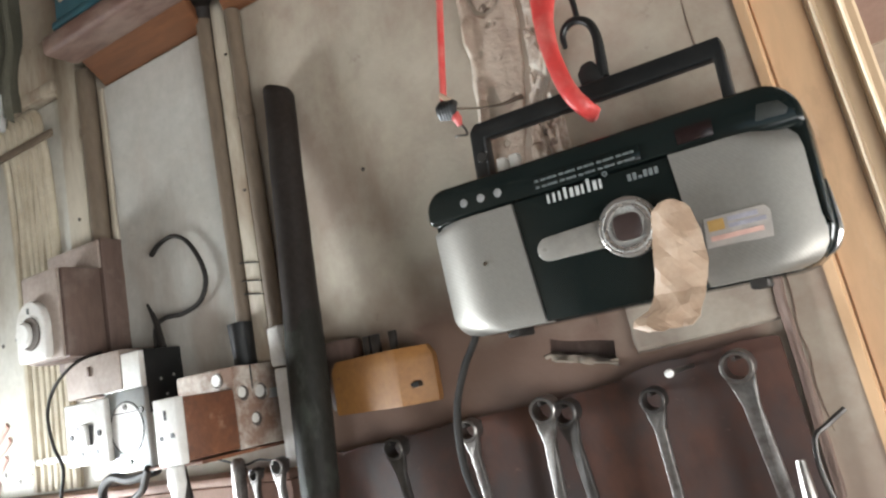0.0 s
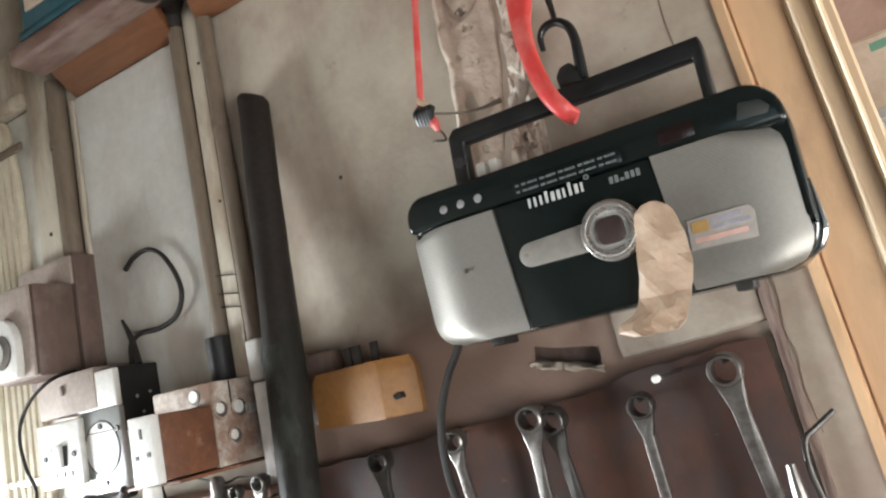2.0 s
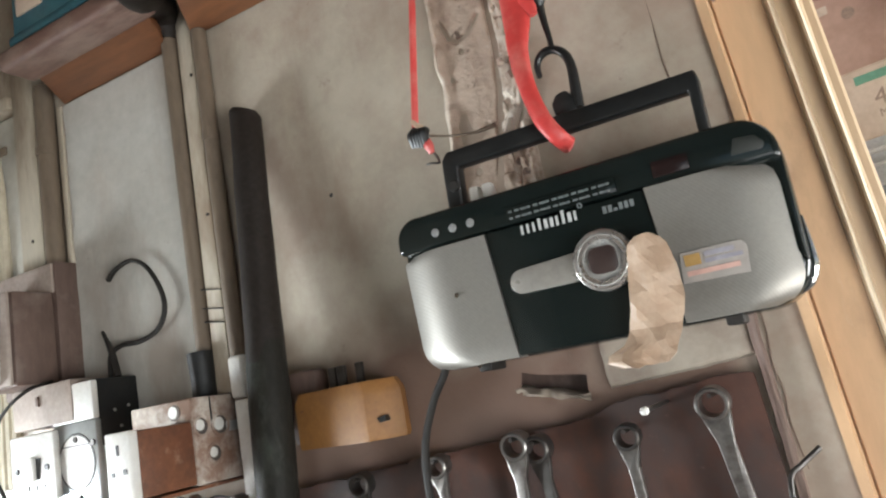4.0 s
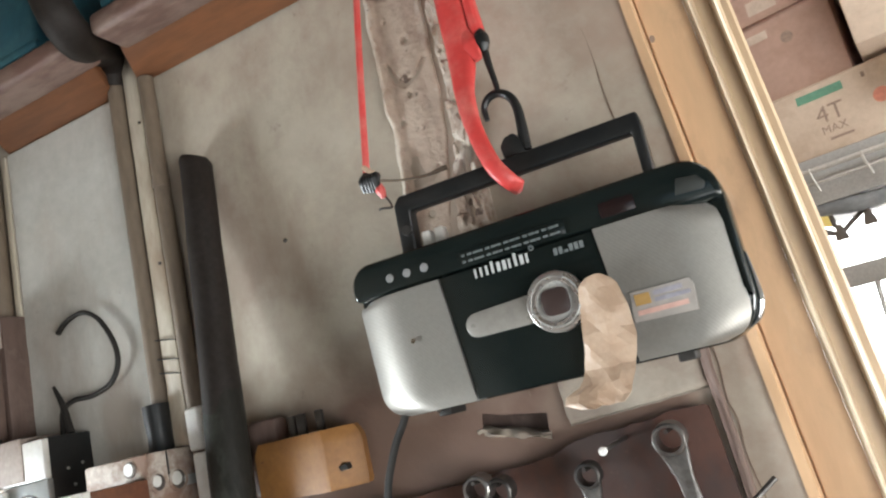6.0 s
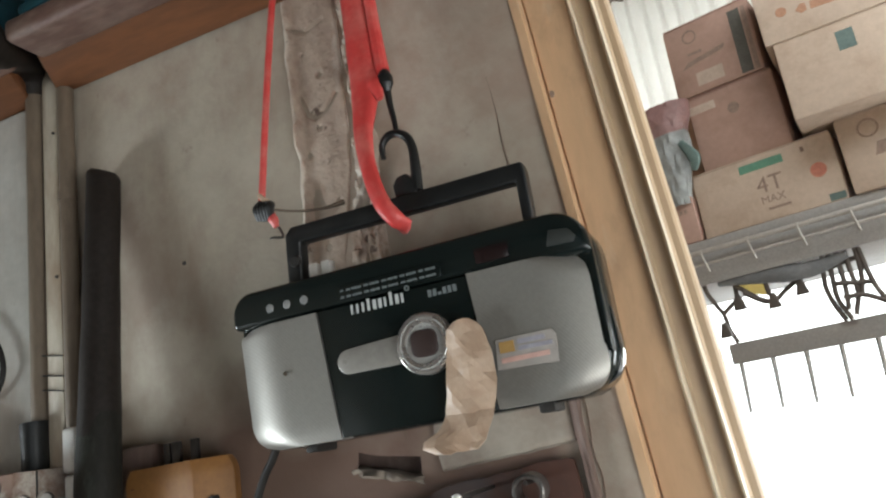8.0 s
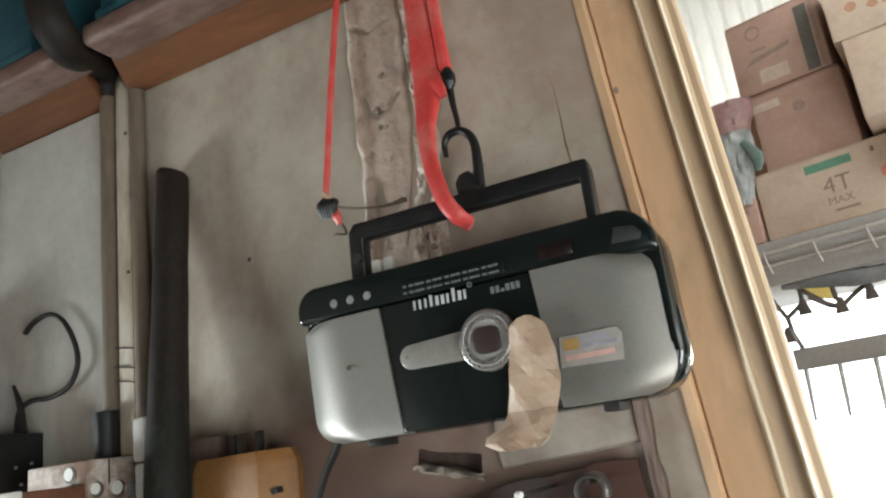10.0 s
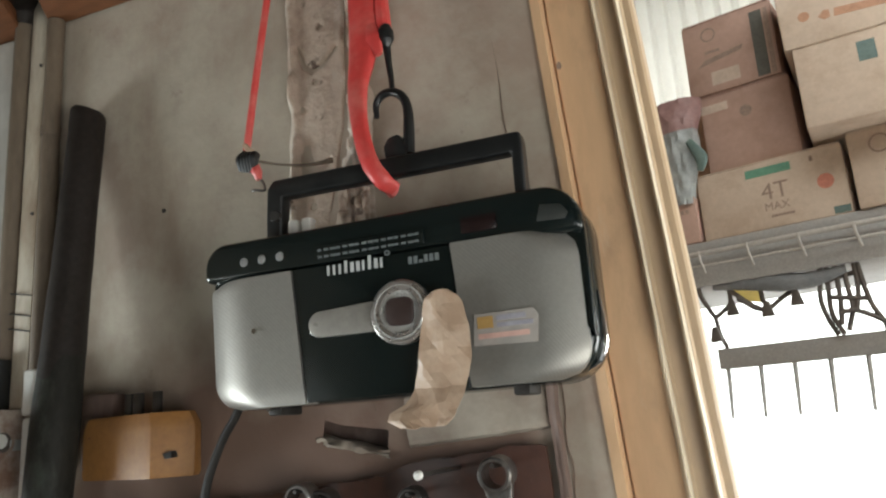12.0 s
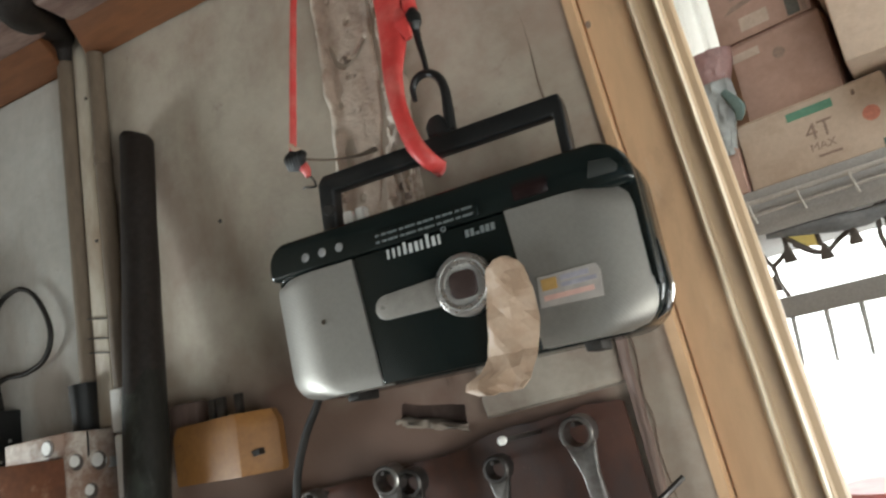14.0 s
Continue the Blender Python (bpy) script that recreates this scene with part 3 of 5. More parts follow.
part("jamb_board", leaning([(-0.0285, 0.753), (0.012, 0.754), (0.012, 0.80), (-0.0285, 0.80)], 0, 2.3, 40), M_OCHRE, frame_ob)
part("inner_moulding", leaning([(0.0125, 0.751), (0.0190, 0.750), (0.0215, 0.758), (0.0342, 0.760), (0.0342, 0.80), (0.0125, 0.80)], 0, 2.3, 40), M_MOULD, frame_ob, "tan moulding")
part("outer_moulding", leaning([(0.0345, 0.754), (0.0408, 0.753), (0.0432, 0.760), (0.0490, 0.761), (0.0515, 0.764), (0.0515, 0.86), (0.0345, 0.86)], 0, 2.3, 40), M_MOULD, frame_ob, "tan moulding")
# ridges paled to show the doorway's light along them
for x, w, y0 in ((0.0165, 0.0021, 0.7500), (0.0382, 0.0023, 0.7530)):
    part("highlight_bead", leaning([(x - w, y0 + 0.0012), (x - w * 0.7, y0 - 0.0026), (x - w * 0.1, y0 - 0.0040), (x + w * 0.6, y0 - 0.0026), (x + w * 1.1, y0 + 0.0012), (x + w * 0.6, y0 + 0.006), (x - w * 0.6, y0 + 0.006)], 0, 2.3, 60), M_CREST, frame_ob, "pale bead with the doorway's highlight in its colour")
part("far_jamb", box(0.94, 1.0, 0.74, 0.87, 0, 2.3, 0.004), M_OCHRE, frame_ob)
part("head", box(-0.06, 1.0, 0.74, 0.87, 2.26, 2.32, 0.004), M_OCHRE, frame_ob)
# a flat brown disc stands in for the dark notch beside the bead
part("notch_mark", disc(-0.0262 + SHEAR * 0.142, 1.942, 0.7522, 0.756, 0.0026, 9, squash=1.5), M_BROWNINK, frame_ob, "brown disc for a dark notch in the wood")

# bluish white limewash between the two conduits
M_LIME = mat("bluish_white_limewash", (0.47, 0.465, 0.425), 0.85, second=(0.36, 0.335, 0.29), amount=0.7, big=6, fine=70, grain=0.06, bump=0.3, sharp=0.16)
stain(M_LIME, (0.36, 0.31, 0.26), 12, 0.58, 0.09, 0.7, stretch=(1, 1, 0.3), shift=3.3)
stain(M_LIME, (0.25, 0.20, 0.165), 40, 0.70, 0.05, 0.6, shift=1.2)
solid("limewash_panel", grid(40, 60, lambda u, v: (-0.986 + 0.243 * u, 0.7385 + 0.0012 * n3(u * 9, 2, v * 13), 1.66 + 0.50 * v)), M_LIME, "bluish white limewashed strip of wall", "wall", kind="structure")

# the window's overexposure on this wall is put into a whiter colour
M_WASHEDOUT = mat("washed_out_wall_white", (0.62, 0.61, 0.55), 0.85, second=(0.50, 0.475, 0.40), amount=0.7, big=5, fine=70, grain=0.06, bump=0.3)
stain(M_WASHEDOUT, (0.40, 0.35, 0.27), 13, 0.60, 0.08, 0.6, stretch=(1, 1, 0.4), shift=6.2)
solid("washed_out_panel", grid(60, 60, lambda u, v: (-1.75 + 0.656 * u, 0.7395 + 0.0012 * n3(u * 20, 5, v * 16), 1.53 + 0.657 * v)), M_WASHEDOUT, "strip of wall behind the cables, overexposure put into its white", "wall", kind="structure")

# ---- raised mortar, plaster patch, tool board ----


def seam_x(z):
    return (-0.286 + 0.2 * (z - 1.81) if z < 1.93 else -0.262 + 0.02 * (z - 1.93)) + 0.002 * n3(0, 3, z * 25)


PITS = [(-0.318, 1.958, 0.0026), (-0.300, 1.987, 0.0022), (-0.306, 1.845, 0.0024), (-0.292, 2.052, 0.003), (-0.313, 2.085, 0.0024), (-0.250, 1.85, 0.0026), (-0.248, 1.955, 0.0026)]
ARCS = [[(-0.322, 2.030), (-0.314, 2.008), (-0.303, 2.000), (-0.288, 2.006), (-0.274, 2.022)], [(-0.318, 1.902), (-0.309, 1.888), (-0.296, 1.884), (-0.285, 1.893)], [(-0.326, 2.125), (-0.305, 2.112), (-0.280, 2.120)]]


def near_arc(x, z):
    best = 1.0
    for arc in ARCS:
        for (ax, az), (bx, bz) in zip(arc, arc[1:]):
            k = max(0, min(1, ((x - ax) * (bx - ax) + (z - az) * (bz - az)) / ((bx - ax) ** 2 + (bz - az) ** 2)))
            best = min(best, math.hypot(x - ax - k * (bx - ax), z - az - k * (bz - az)))
    return best


def step(a, b, x):
    k = max(0, min(1, (x - a) / (b - a)))
    return k * k * (3 - 2 * k)


def mortar_height(x, z, lo, hi):
    """How far the mortar stands proud: a ridge along its edge, a smooth run, a deep seam and a flaking strip."""
    sx = seam_x(z)
    ridge = (0.006 + 0.006 * n3(2, 2, z * 26) + 0.004 * n3(x * 60, 4, z * 95)) * math.exp(-((x - lo - 0.010 - 0.003 * n3(7, 2, z * 18)) / 0.0045) ** 2)
    body = 0.0085 + 0.0022 * n3(x * 30, 5, z * 11) + 0.0004 * n3(x * 120, 8, z * 90)
    groove = 0.013 * math.exp(-((x - sx) / 0.0028) ** 2) + 0.007 * math.exp(-(near_arc(x, z) / 0.0022) ** 2)
    for px, pz, r in PITS:
        groove += 0.010 * math.exp(-(((x - px) / r) ** 2 + ((z - pz) / r) ** 2))
    right = step(sx + 0.001, sx + 0.004, x)
    flakes = 0.0065 * step(-0.05, 0.06, n3(x * 55, 1, z * 24)) + 0.004 * step(0.05, 0.14, n3(x * 95, 4, z * 60)) + 0.0012 * n3(x * 190, 6, z * 140)
    lip = 0.004 * math.exp(-((x - hi + 0.008) / 0.004) ** 2) * (1 + n3(5, 9, z * 30))
    return body + ridge + right * (flakes + lip) - groove


def mortar(u, v):
    z = 1.73 + 1.27 * v
    lo = -0.337 + 0.006 * n3(1.3, 0, z * 9) + 0.004 * n3(4.0, 1, z * 31)
    hi = -0.234 + 0.008 * n3(9.1, 2, z * 8) + 0.006 * n3(2.0, 5, z * 27)
    x = lo + (hi - lo) * u
    edge = min(1, min(u, 1 - u) / 0.035)
    return (x, WALL + 0.006 - edge * max(0.001, mortar_height(x, z, lo, hi)), z)


solid("mortar_band", grid(84, 560, mortar), M_MORTAR, "rough raised band of cracked mortar on the wall", "mortar", kind="structure")


def plaster(u, v):
    x, z = -0.215 + 0.142 * u, 1.592 + 0.075 * v
    e = min(1, min(u / 0.03, (1 - u) / 0.03, v / 0.05, (1 - v) / 0.2))
    return (x + SHEAR * (z - 1.6) + 0.002 * n3(0, 2, z * 60), WALL + 0.004 - max(0, e) * (0.012 + 0.003 * n3(x * 20, 1, z * 20)), z + 0.010 * u + 0.0015 * n3(x * 60, 4, 0))


solid("plaster_patch", grid(40, 24, plaster), M_PATCH, "pale grey patch of plaster with a straight lower edge", "plaster", kind="structure")


# a crumbled ledge inside the niche


def crumb(u, v):
    x = -0.312 + 0.078 * u
    a = math.pi * v
    return (x, 0.760 - 0.017 * math.sin(a) * (1 + 0.5 * n3(x * 70, 2, v * 4)), 1.596 - 0.2 * (x + 0.2715) - 0.008 * math.cos(a) * (0.8 + 0.5 * n3(x * 30, 8, 0)) + 0.0012 * n3(x * 90, 5, v * 6))


solid("niche_ledge", grid(40, 10, crumb), M_PATCH, "crumbled pale plaster ledge inside the niche", "plaster", kind="structure")


def board_top(x):
    return 1.553 + 0.09 * (x + 0.42) + 0.008 / (1 + math.exp(-(x + 0.222) / 0.006)) + 0.003 * n3(x * 40, 0, 2) + 0.0016 * n3(x * 130, 4, 1)


bx = [-0.645 + 0.00555 * i for i in range(102)]
outline = [(-0.645, 1.1)] + [(x, board_top(x)) for x in bx] + [(-0.080, 1.588), (-0.0745, 1.50), (-0.055, 1.1)]
solid("tool_board", extrude(outline, 0.7315, 0.7365), M_BOARD, "maroon brown painted board for hanging spanners", "tool board")
M_STRIP = mat("worn_reddish_strip", (0.20, 0.14, 0.115), 0.7, second=(0.25, 0.19, 0.155), amount=0.7, big=14, fine=120, grain=0.16, bump=0.4, stretch=(1, 1, 0.3))


def strip(u, v):
    z = 1.665 - 0.565 * v
    x0 = -0.0775 + 0.045 * max(0, 1.63 - z) + 0.0008 * n3(1, 2, z * 40)
    x1 = x0 + 0.0100 + 0.0014 * n3(5, 2, z * 35)
    e = min(1, min(u, 1 - u) / 0.12)
    return (x0 + (x1 - x0) * u, 0.744 - e * (0.008 + 0.0016 * n3(u * 2, 2, z * 20)), z)


solid("edge_strip", grid(14, 120, strip), M_STRIP, "worn reddish brown wooden strip beside the tool board", "batten", kind="structure")
M_LEDGE = mat("pinkish_brown_board", (0.33, 0.21, 0.16), 0.6, second=(0.22, 0.13, 0.10), amount=0.7, big=9, fine=90)
ledge = thing("low_ledge", (-1.2, 0.715, 1.1), "dusty pinkish brown board below the sockets", "board")
part("board", box(-1.75, -0.648, 0.690, 0.741, 1.1, 1.5165, 0.003), M_LEDGE, ledge)
part("top_lip", box(-1.75, -0.648, 0.687, 0.741, 1.517, 1.529, 0.004), M_LEDGE, ledge)


# nail heads and small pits in the wall
for x, z, r in ((-0.505, 1.875, 0.0028),):
    solid("nail", disc(x, z, WALL - 0.004, WALL + 0.01, r, 7, bevel=0.0008), M_DARKSTEEL, "small dark nail head in the plaster", "nail", "wall nails")


M_CRACK = mat("dusty_brown_crack", (0.20, 0.14, 0.105), 0.9)


def crack(points):
    solid("wall_crack", tube([(x, WALL - 0.0002, z) for x, z in points], 0.0006, 5, 4), M_CRACK, "thin dark crack in the plaster", "crack", kind="structure")


crack([(-0.112, 2.06), (-0.103, 2.0), (-0.097, 1.978), (-0.094, 1.945), (-0.093, 1.905), (-0.090, 1.87)])
crack([(-0.245, 1.70), (-0.250, 1.66), (-0.247, 1.63)])
crack([(-0.0640, 1.65), (-0.0625, 1.62), (-0.0645, 1.59), (-0.0605, 1.57), (-0.0620, 1.54), (-0.0570, 1.50)])

# ---- shelf with blue boxes, above the sockets ----
for x0, x1, f0, f1 in ((-0.985, -0.746, -0.925, -0.690), (-0.698, -0.12, -0.638, -0.12)):
    shelf = thing("wall_shelf", ((x0 + x1) / 2, 0.67, 2.162), "reddish wooden shelf plank with a worn pale front edge", "shelf", "shelf planks")
    b = extrude([(x0, 0.741), (x1, 0.741), (f1, 0.6565), (f0, 0.6565)], 2.162, 2.182, 0.003)
    for v in b.verts:
        v.co = Vector((v.co.x, v.co.z, v.co.y))
    part("plank", b, M_SHELFWOOD, shelf)
    part("front_edge", box(f0 + (0.012 if f0 > -0.9 else -0.003), f1 + (0.022 if f1 < -0.5 else 0), 0.600, 0.656, 2.152, 2.181, 0.008, 3), M_EDGE, shelf, "worn pinkish front edge")
for x0, x1, top in ((-0.905, -0.728, 2.42), (-0.606, -0.35, 2.40)):
    crate = thing("blue_box", ((x0 + x1) / 2, 0.66, 2.1825), "dark blue painted metal box standing on the shelf", "box", "boxes on the shelf")
    part("body", box(x0, x1, 0.610, 0.735, 2.183, top, 0.008, 3), M_BLUE, crate)
    part("rim", box(x0 - 0.003, x1 + 0.003, 0.606, 0.738, 2.184, 2.198, 0.004), M_BLUE, crate)
    part("label_patch", box(x0 + 0.018, x0 + 0.072, 0.6065, 0.6099, 2.222, 2.300, 0.001), M_CARDPALE, crate, "torn beige paper label")
solid("bent_pipe", tube([(-0.7335, 0.727, 2.170), (-0.729, 0.722, 2.194), (-0.712, 0.698, 2.204), (-0.688, 0.660, 2.188), (-0.654, 0.606, 2.162), (-0.640, 0.574, 2.172), (-0.652, 0.568, 2.215), (-0.69, 0.578, 2.29), (-0.72, 0.59, 2.42)], [0.015, 0.020, 0.0235, 0.024, 0.024, 0.0235, 0.0225, 0.021, 0.021], 16), M_PIPE, "dark bent conduit elbow curving round the shelf", "pipe")

# hanging cloth left of the shelf


def drape(u, v):
    z = 2.42 - 0.33 * v
    return (-1.08 + 0.13 * u * (1 - 0.55 * v) + 0.02 * v, 0.60 + 0.022 * math.sin(u * 11 + 1.3 * v) * (1 - 0.4 * v) + 0.01 * n3(u * 3, 0, v * 4), z + 0.02 * math.sin(u * 4))


cloth = thing("hanging_cloth", (-1.03, 0.62, 2.09), "olive grey cloth bundle hanging beside the shelf", "cloth")
part("folds", thicken(grid(22, 18, drape), 0.004), M_CLOTH, cloth)
part("tip", tube([(-1.035, 0.60, 2.13), (-1.045, 0.598, 2.105), (-1.04, 0.60, 2.075)], [0.016, 0.012, 0.003], 10), M_WHITEPRINT, cloth, "white cloth corner")
part("cord", tube([(-1.02, 0.62, 2.40), (-1.02, 0.68, 2.45), (-1.02, 0.742, 2.47)], 0.004, 8), M_CLOTH, cloth)

# ---- cables, battens and conduits on the wall ----
bt = thing("batten", (-0.694, 0.735, 1.66), "cream painted wooden batten on the wall", "batten")
part("strip", box(-0.7155, -0.6875, 0.726, 0.741, 1.664, 2.20, 0.003), M_BATTEN, bt)
for z in (1.90, 2.10):
    part("nail", disc(-0.694, z, 0.7245, 0.728, 0.0022, 10), M_DARKSTEEL, bt)
cond = thing("conduit", (-0.752, 0.727, 1.63), "aged brown conduit ending in a black coupling", "conduit")
part("pipe", tube([(-0.7300, 0.729, 1.715), (-0.7310, 0.729, 1.92), (-0.7320, 0.729, 2.178)], 0.0112, 16, 4), M_BROWNCONDUIT, cond)
part("coupling", tube([(-0.7270, 0.7185, 1.625), (-0.7290, 0.7195, 1.68), (-0.7310, 0.7205, 1.722)], [0.0175, 0.0152, 0.0172], 18, 4), M_MATTBLACK, cond, "black plastic coupling")
cond = thing("conduit", (-0.675, 0.73, 1.60), "thin brown conduit beside the batten", "conduit")
part("pipe", tube([(-0.6745, 0.7305, 1.60), (-0.6755, 0.7305, 1.9), (-0.6765, 0.7305, 2.161)], 0.0105, 16, 4), M_BROWNCONDUIT, cond)
part("saddle", tube([(-0.6760, 0.7300, 2.000), (-0.6760, 0.7300, 2.012)], 0.0116, 16, 1), M_BROWNCONDUIT, cond)
for zz in (1.80, 1.775, 1.757):
    solid("wire_tie", tube([(-0.720, 0.724, zz + 0.003), (-0.703, 0.7235, zz), (-0.682, 0.721, zz - 0.004)], 0.0009, 6), M_MATTBLACK, "thin dark wire tie on the batten", "wire tie", "wire ties")
solid("junction_block", box(-0.678, -0.655, 0.712, 0.741, 1.655, 1.707, 0.004, 3), M_SOCKET, "small white plastic junction block", "junction block")

bt = thing("batten", (-1.064, 0.73, 1.54), "broad cream painted batten", "batten")
part("strip", box(-1.092, -1.036, 0.722, 0.741, 1.54, 2.26, 0.004), M_BATTEN, bt)
part("nail", disc(-1.06, 1.955, 0.7205, 0.724, 0.003, 10), M_DARKSTEEL, bt)
# a brown tube fills the dark recess beside the batten, shade in its colour
cond = thing("conduit", (-1.018, 0.73, 1.70), "brown tube for the dark recess behind the wooden block", "conduit")
part("pipe", tube([(-1.018, 0.730, 1.70), (-1.019, 0.730, 1.95), (-1.020, 0.730, 2.20)], 0.0150, 14, 4), M_BROWNCONDUIT, cond)
part("saddle", tube([(-1.0195, 0.729, 2.085), (-1.0195, 0.729, 2.097)], 0.0162, 14, 1), M_BROWNCONDUIT, cond)
solid("thin_batten", box(-1.000, -0.988, 0.735, 0.741, 1.72, 2.16, 0.002), M_BATTEN, "narrow cream wooden strip", "batten")
tray = thing("cable_tray", (-1.35, 0.73, 2.18), "cream wooden rail carrying the wall cables", "rail")
part("rail", box(-1.75, -1.094, 0.715, 0.741, 2.188, 2.210, 0.004), M_BATTEN, tray)
part("back_board", box(-1.75, -1.094, 0.731, 0.741, 2.212, 2.30, 0.003), M_BATTEN, tray)
# a brown strip crosses the cables below the rail
part("brown_bar", box(-1.75, -1.095, 0.7085, 0.7135, 2.108, 2.122, 0.002), M_BROWNCONDUIT, tray, "brown strip across the cables")
for i, x in enumerate((-1.262, -1.239, -1.218, -1.201, -1.184, -1.166, -1.149)):
    dx = 0.0012 * math.sin(i * 2.1)
    cable = thing("wall_cable", (x, 0.733, 1.55), "thin cream cable clipped down the wall", "cable", "wall cables")
    part("sheath", tube([(x - 0.045, 0.728, 2.176), (x - 0.022, 0.724, 2.176), (x - 0.005, 0.722, 2.164), (x, 0.723, 2.135), (x + dx, 0.730, 2.06), (x - dx, 0.734, 1.90), (x + dx * 0.5, 0.734, 1.75), (x - 0.002, 0.734, 1.60), (x + 0.004, 0.732, 1.572), (x, 0.733, 1.535)], 0.0080, 8, 6), M_CREAMWIRE, cable)
    part("clip", box(x - 0.009, x + 0.009, 0.724, 0.741, 1.576 + 0.002 * i % 0.005, 1.588, 0.002), M_SOCKET, cable)
for x, z in ((-1.30, 1.80), (-1.345, 1.795), (-1.285, 1.565), (-1.325, 1.555), (-1.37, 1.57)):
    solid("nail", disc(x, z, WALL - 0.007, WALL + 0.01, 0.0045, 10, bevel=0.001), M_DARKSTEEL, "dark nail head in the pale wall", "nail", "wall nails")
# faded red strokes painted on the pale wall
for x0, z0, x1, z1 in ((-1.385, 1.625, -1.35, 1.655), (-1.39, 1.60, -1.345, 1.63), (-1.385, 1.575, -1.36, 1.60), (-1.40, 1.535, -1.392, 1.56)):
    solid("paint_mark", tube([(x0, WALL - 0.0075, z0), (x1, WALL - 0.0075, z1)], 0.006, 6, 2, flat=0.4), M_PALERED, "faded red paint stroke on the wall", "paint mark", "paint marks")

# ---- the black pipe leaning on the wall ----
pipe = thing("leaning_pipe", (-0.562, 0.613, 1.0), "dark painted steel pipe leaning upright on the wall", "pipe")
AX = [(z, -0.598 + 0.054 * (z - 1.8) - 0.9 * (0.11 * (z - 1.8)), 0.701 + 0.11 * (z - 1.8)) for z in (1.0, 1.45, 1.60, 1.69, 1.80, 1.90, 2.008)]
bm = tube([(x, y, z) for z, x, y in AX], [0.0205, 0.0208, 0.0228, 0.0236, 0.0212, 0.0206, 0.0204], 28, 8)
for v in bm.verts:
    v.co += Vector((0.0016 * n3(v.co.x * 20, 0, v.co.z * 12) + 0.0008 * n3(2, v.co.y * 30, v.co.z * 45), 0, 0))
    if v.co.z > 1.98:
        v.co.z -= 0.35 * (v.co.x - AX[-1][1]) * (v.co.z - 1.98) / 0.028
part("tube", bm, M_PIPE, pipe)
part("flaking_sleeve", tube([(-0.598 - 0.045 * (z - 1.8), 0.701 + 0.11 * (z - 1.8), z) for z in (1.50, 1.57, 1.64, 1.71)], [0.0222, 0.0238, 0.0246, 0.0230], 28, 8), M_GREENPIPE, pipe, "sleeve of flaking dark green paint")
cx, cy = AX[-1][1:]
bm = tube([(cx, cy, 2.007), (cx, cy, 2.013), (cx, cy, 2.018)], [0.0205, 0.0192, 0.0152], 28, 1)
for v in bm.verts:
    v.co.z -= 0.35 * (v.co.x - cx)
part("cap", bm, M_PIPE, pipe)
solid("white_strip", box(-0.668, -0.640, 0.706, 0.741, 1.30, 1.652, 0.003), M_SOCKET, "white painted strip of wood behind the pipe", "batten")
solid("brown_block", box(-0.592, -0.545, 0.715, 0.741, 1.585, 1.672, 0.008), M_WOODBOX, "small brown wooden block behind the adapter", "block")

# ---- sockets and boxes on the wall ----
# wooden block with the round socket
blk = thing("wooden_block", (-1.05, 0.722, 1.715), "dusty brown wooden mounting block", "block")
part("body", box(-1.125, -0.986, 0.703, 0.741, 1.715, 1.905, 0.003), M_WOODBOX, blk)
part("dusty_face", box(-1.122, -0.989, 0.6985, 0.7028, 1.858, 1.902, 0.001), M_DUSTY, blk, "dusty grey front")
rs = thing("round_socket", (-1.03, 0.67, 1.725), "brown box with a white round socket in its face", "socket")
part("box_body", box(-1.080, -0.986, 0.636, 0.6983, 1.725, 1.858, 0.004), M_WOODBOX, rs)
part("front_cover", box(-1.082, -0.990, 0.630, 0.6355, 1.727, 1.858, 0.004), M_DUSTY, rs, "dusty front cover")
dee = [(-1.046 + 0.037 * math.cos(radians(a)), 1.775 + 0.042 * math.sin(radians(a))) for a in range(0, 181, 12)] + [(-1.083, 1.742), (-1.080, 1.729), (-1.012, 1.729), (-1.009, 1.742)]
part("rim", extrude(dee, 0.617, 0.6295, 0.003), M_SOCKET, rs, "white rounded plate")
# the recess's shaded crescent, made by a dark disc behind a white one
part("shade_disc", disc(-1.043, 1.769, 0.6145, 0.6175, 0.024, 30), M_BARE, rs, "dark disc for the shade in the socket's recess")
part("lit_disc", disc(-1.053, 1.769, 0.609, 0.6150, 0.0185, 30, bevel=0.003), M_SOCKET, rs, "white disc for the lit part of the recess")
part("screw", box(-1.0475, -1.0445, 0.6155, 0.6172, 1.799, 1.807), M_GREYPRINT, rs)


def plate_box(base, label, x0, x1, y0, z0, z1, body, face):
    ob = thing("wall_socket", base, label, "socket", "sockets on the wall")
    part("back_box", box(x0 + 0.002, x1 - 0.002, y0 + 0.009, 0.741, z0 + 0.002, z1 - 0.002, 0.003), body, ob)
    part("face_plate", box(x0, x1, y0, y0 + 0.0088, z0, z1, 0.003, 3), face, ob)
    return ob


ob = plate_box((-0.99, 0.70, 1.57), "white switched socket plate with dark knocked-out holes", -1.043, -0.945, 0.655, 1.570, 1.659, M_DIRTYWHITE, M_SOCKET)
part("rocker_gap", extrude([(-1.012, 1.626), (-0.975, 1.626), (-0.980, 1.598), (-1.005, 1.598)], 0.6535, 0.6551), M_MATTBLACK, ob)
part("rocker", box(-1.001, -0.984, 0.648, 0.654, 1.597, 1.628, 0.002), M_SOCKET, ob)
for x, z in ((-1.028, 1.612), (-0.962, 1.613)):
    part("screw", disc(x, z, 0.6533, 0.656, 0.0042, 12), M_MATTBLACK, ob)
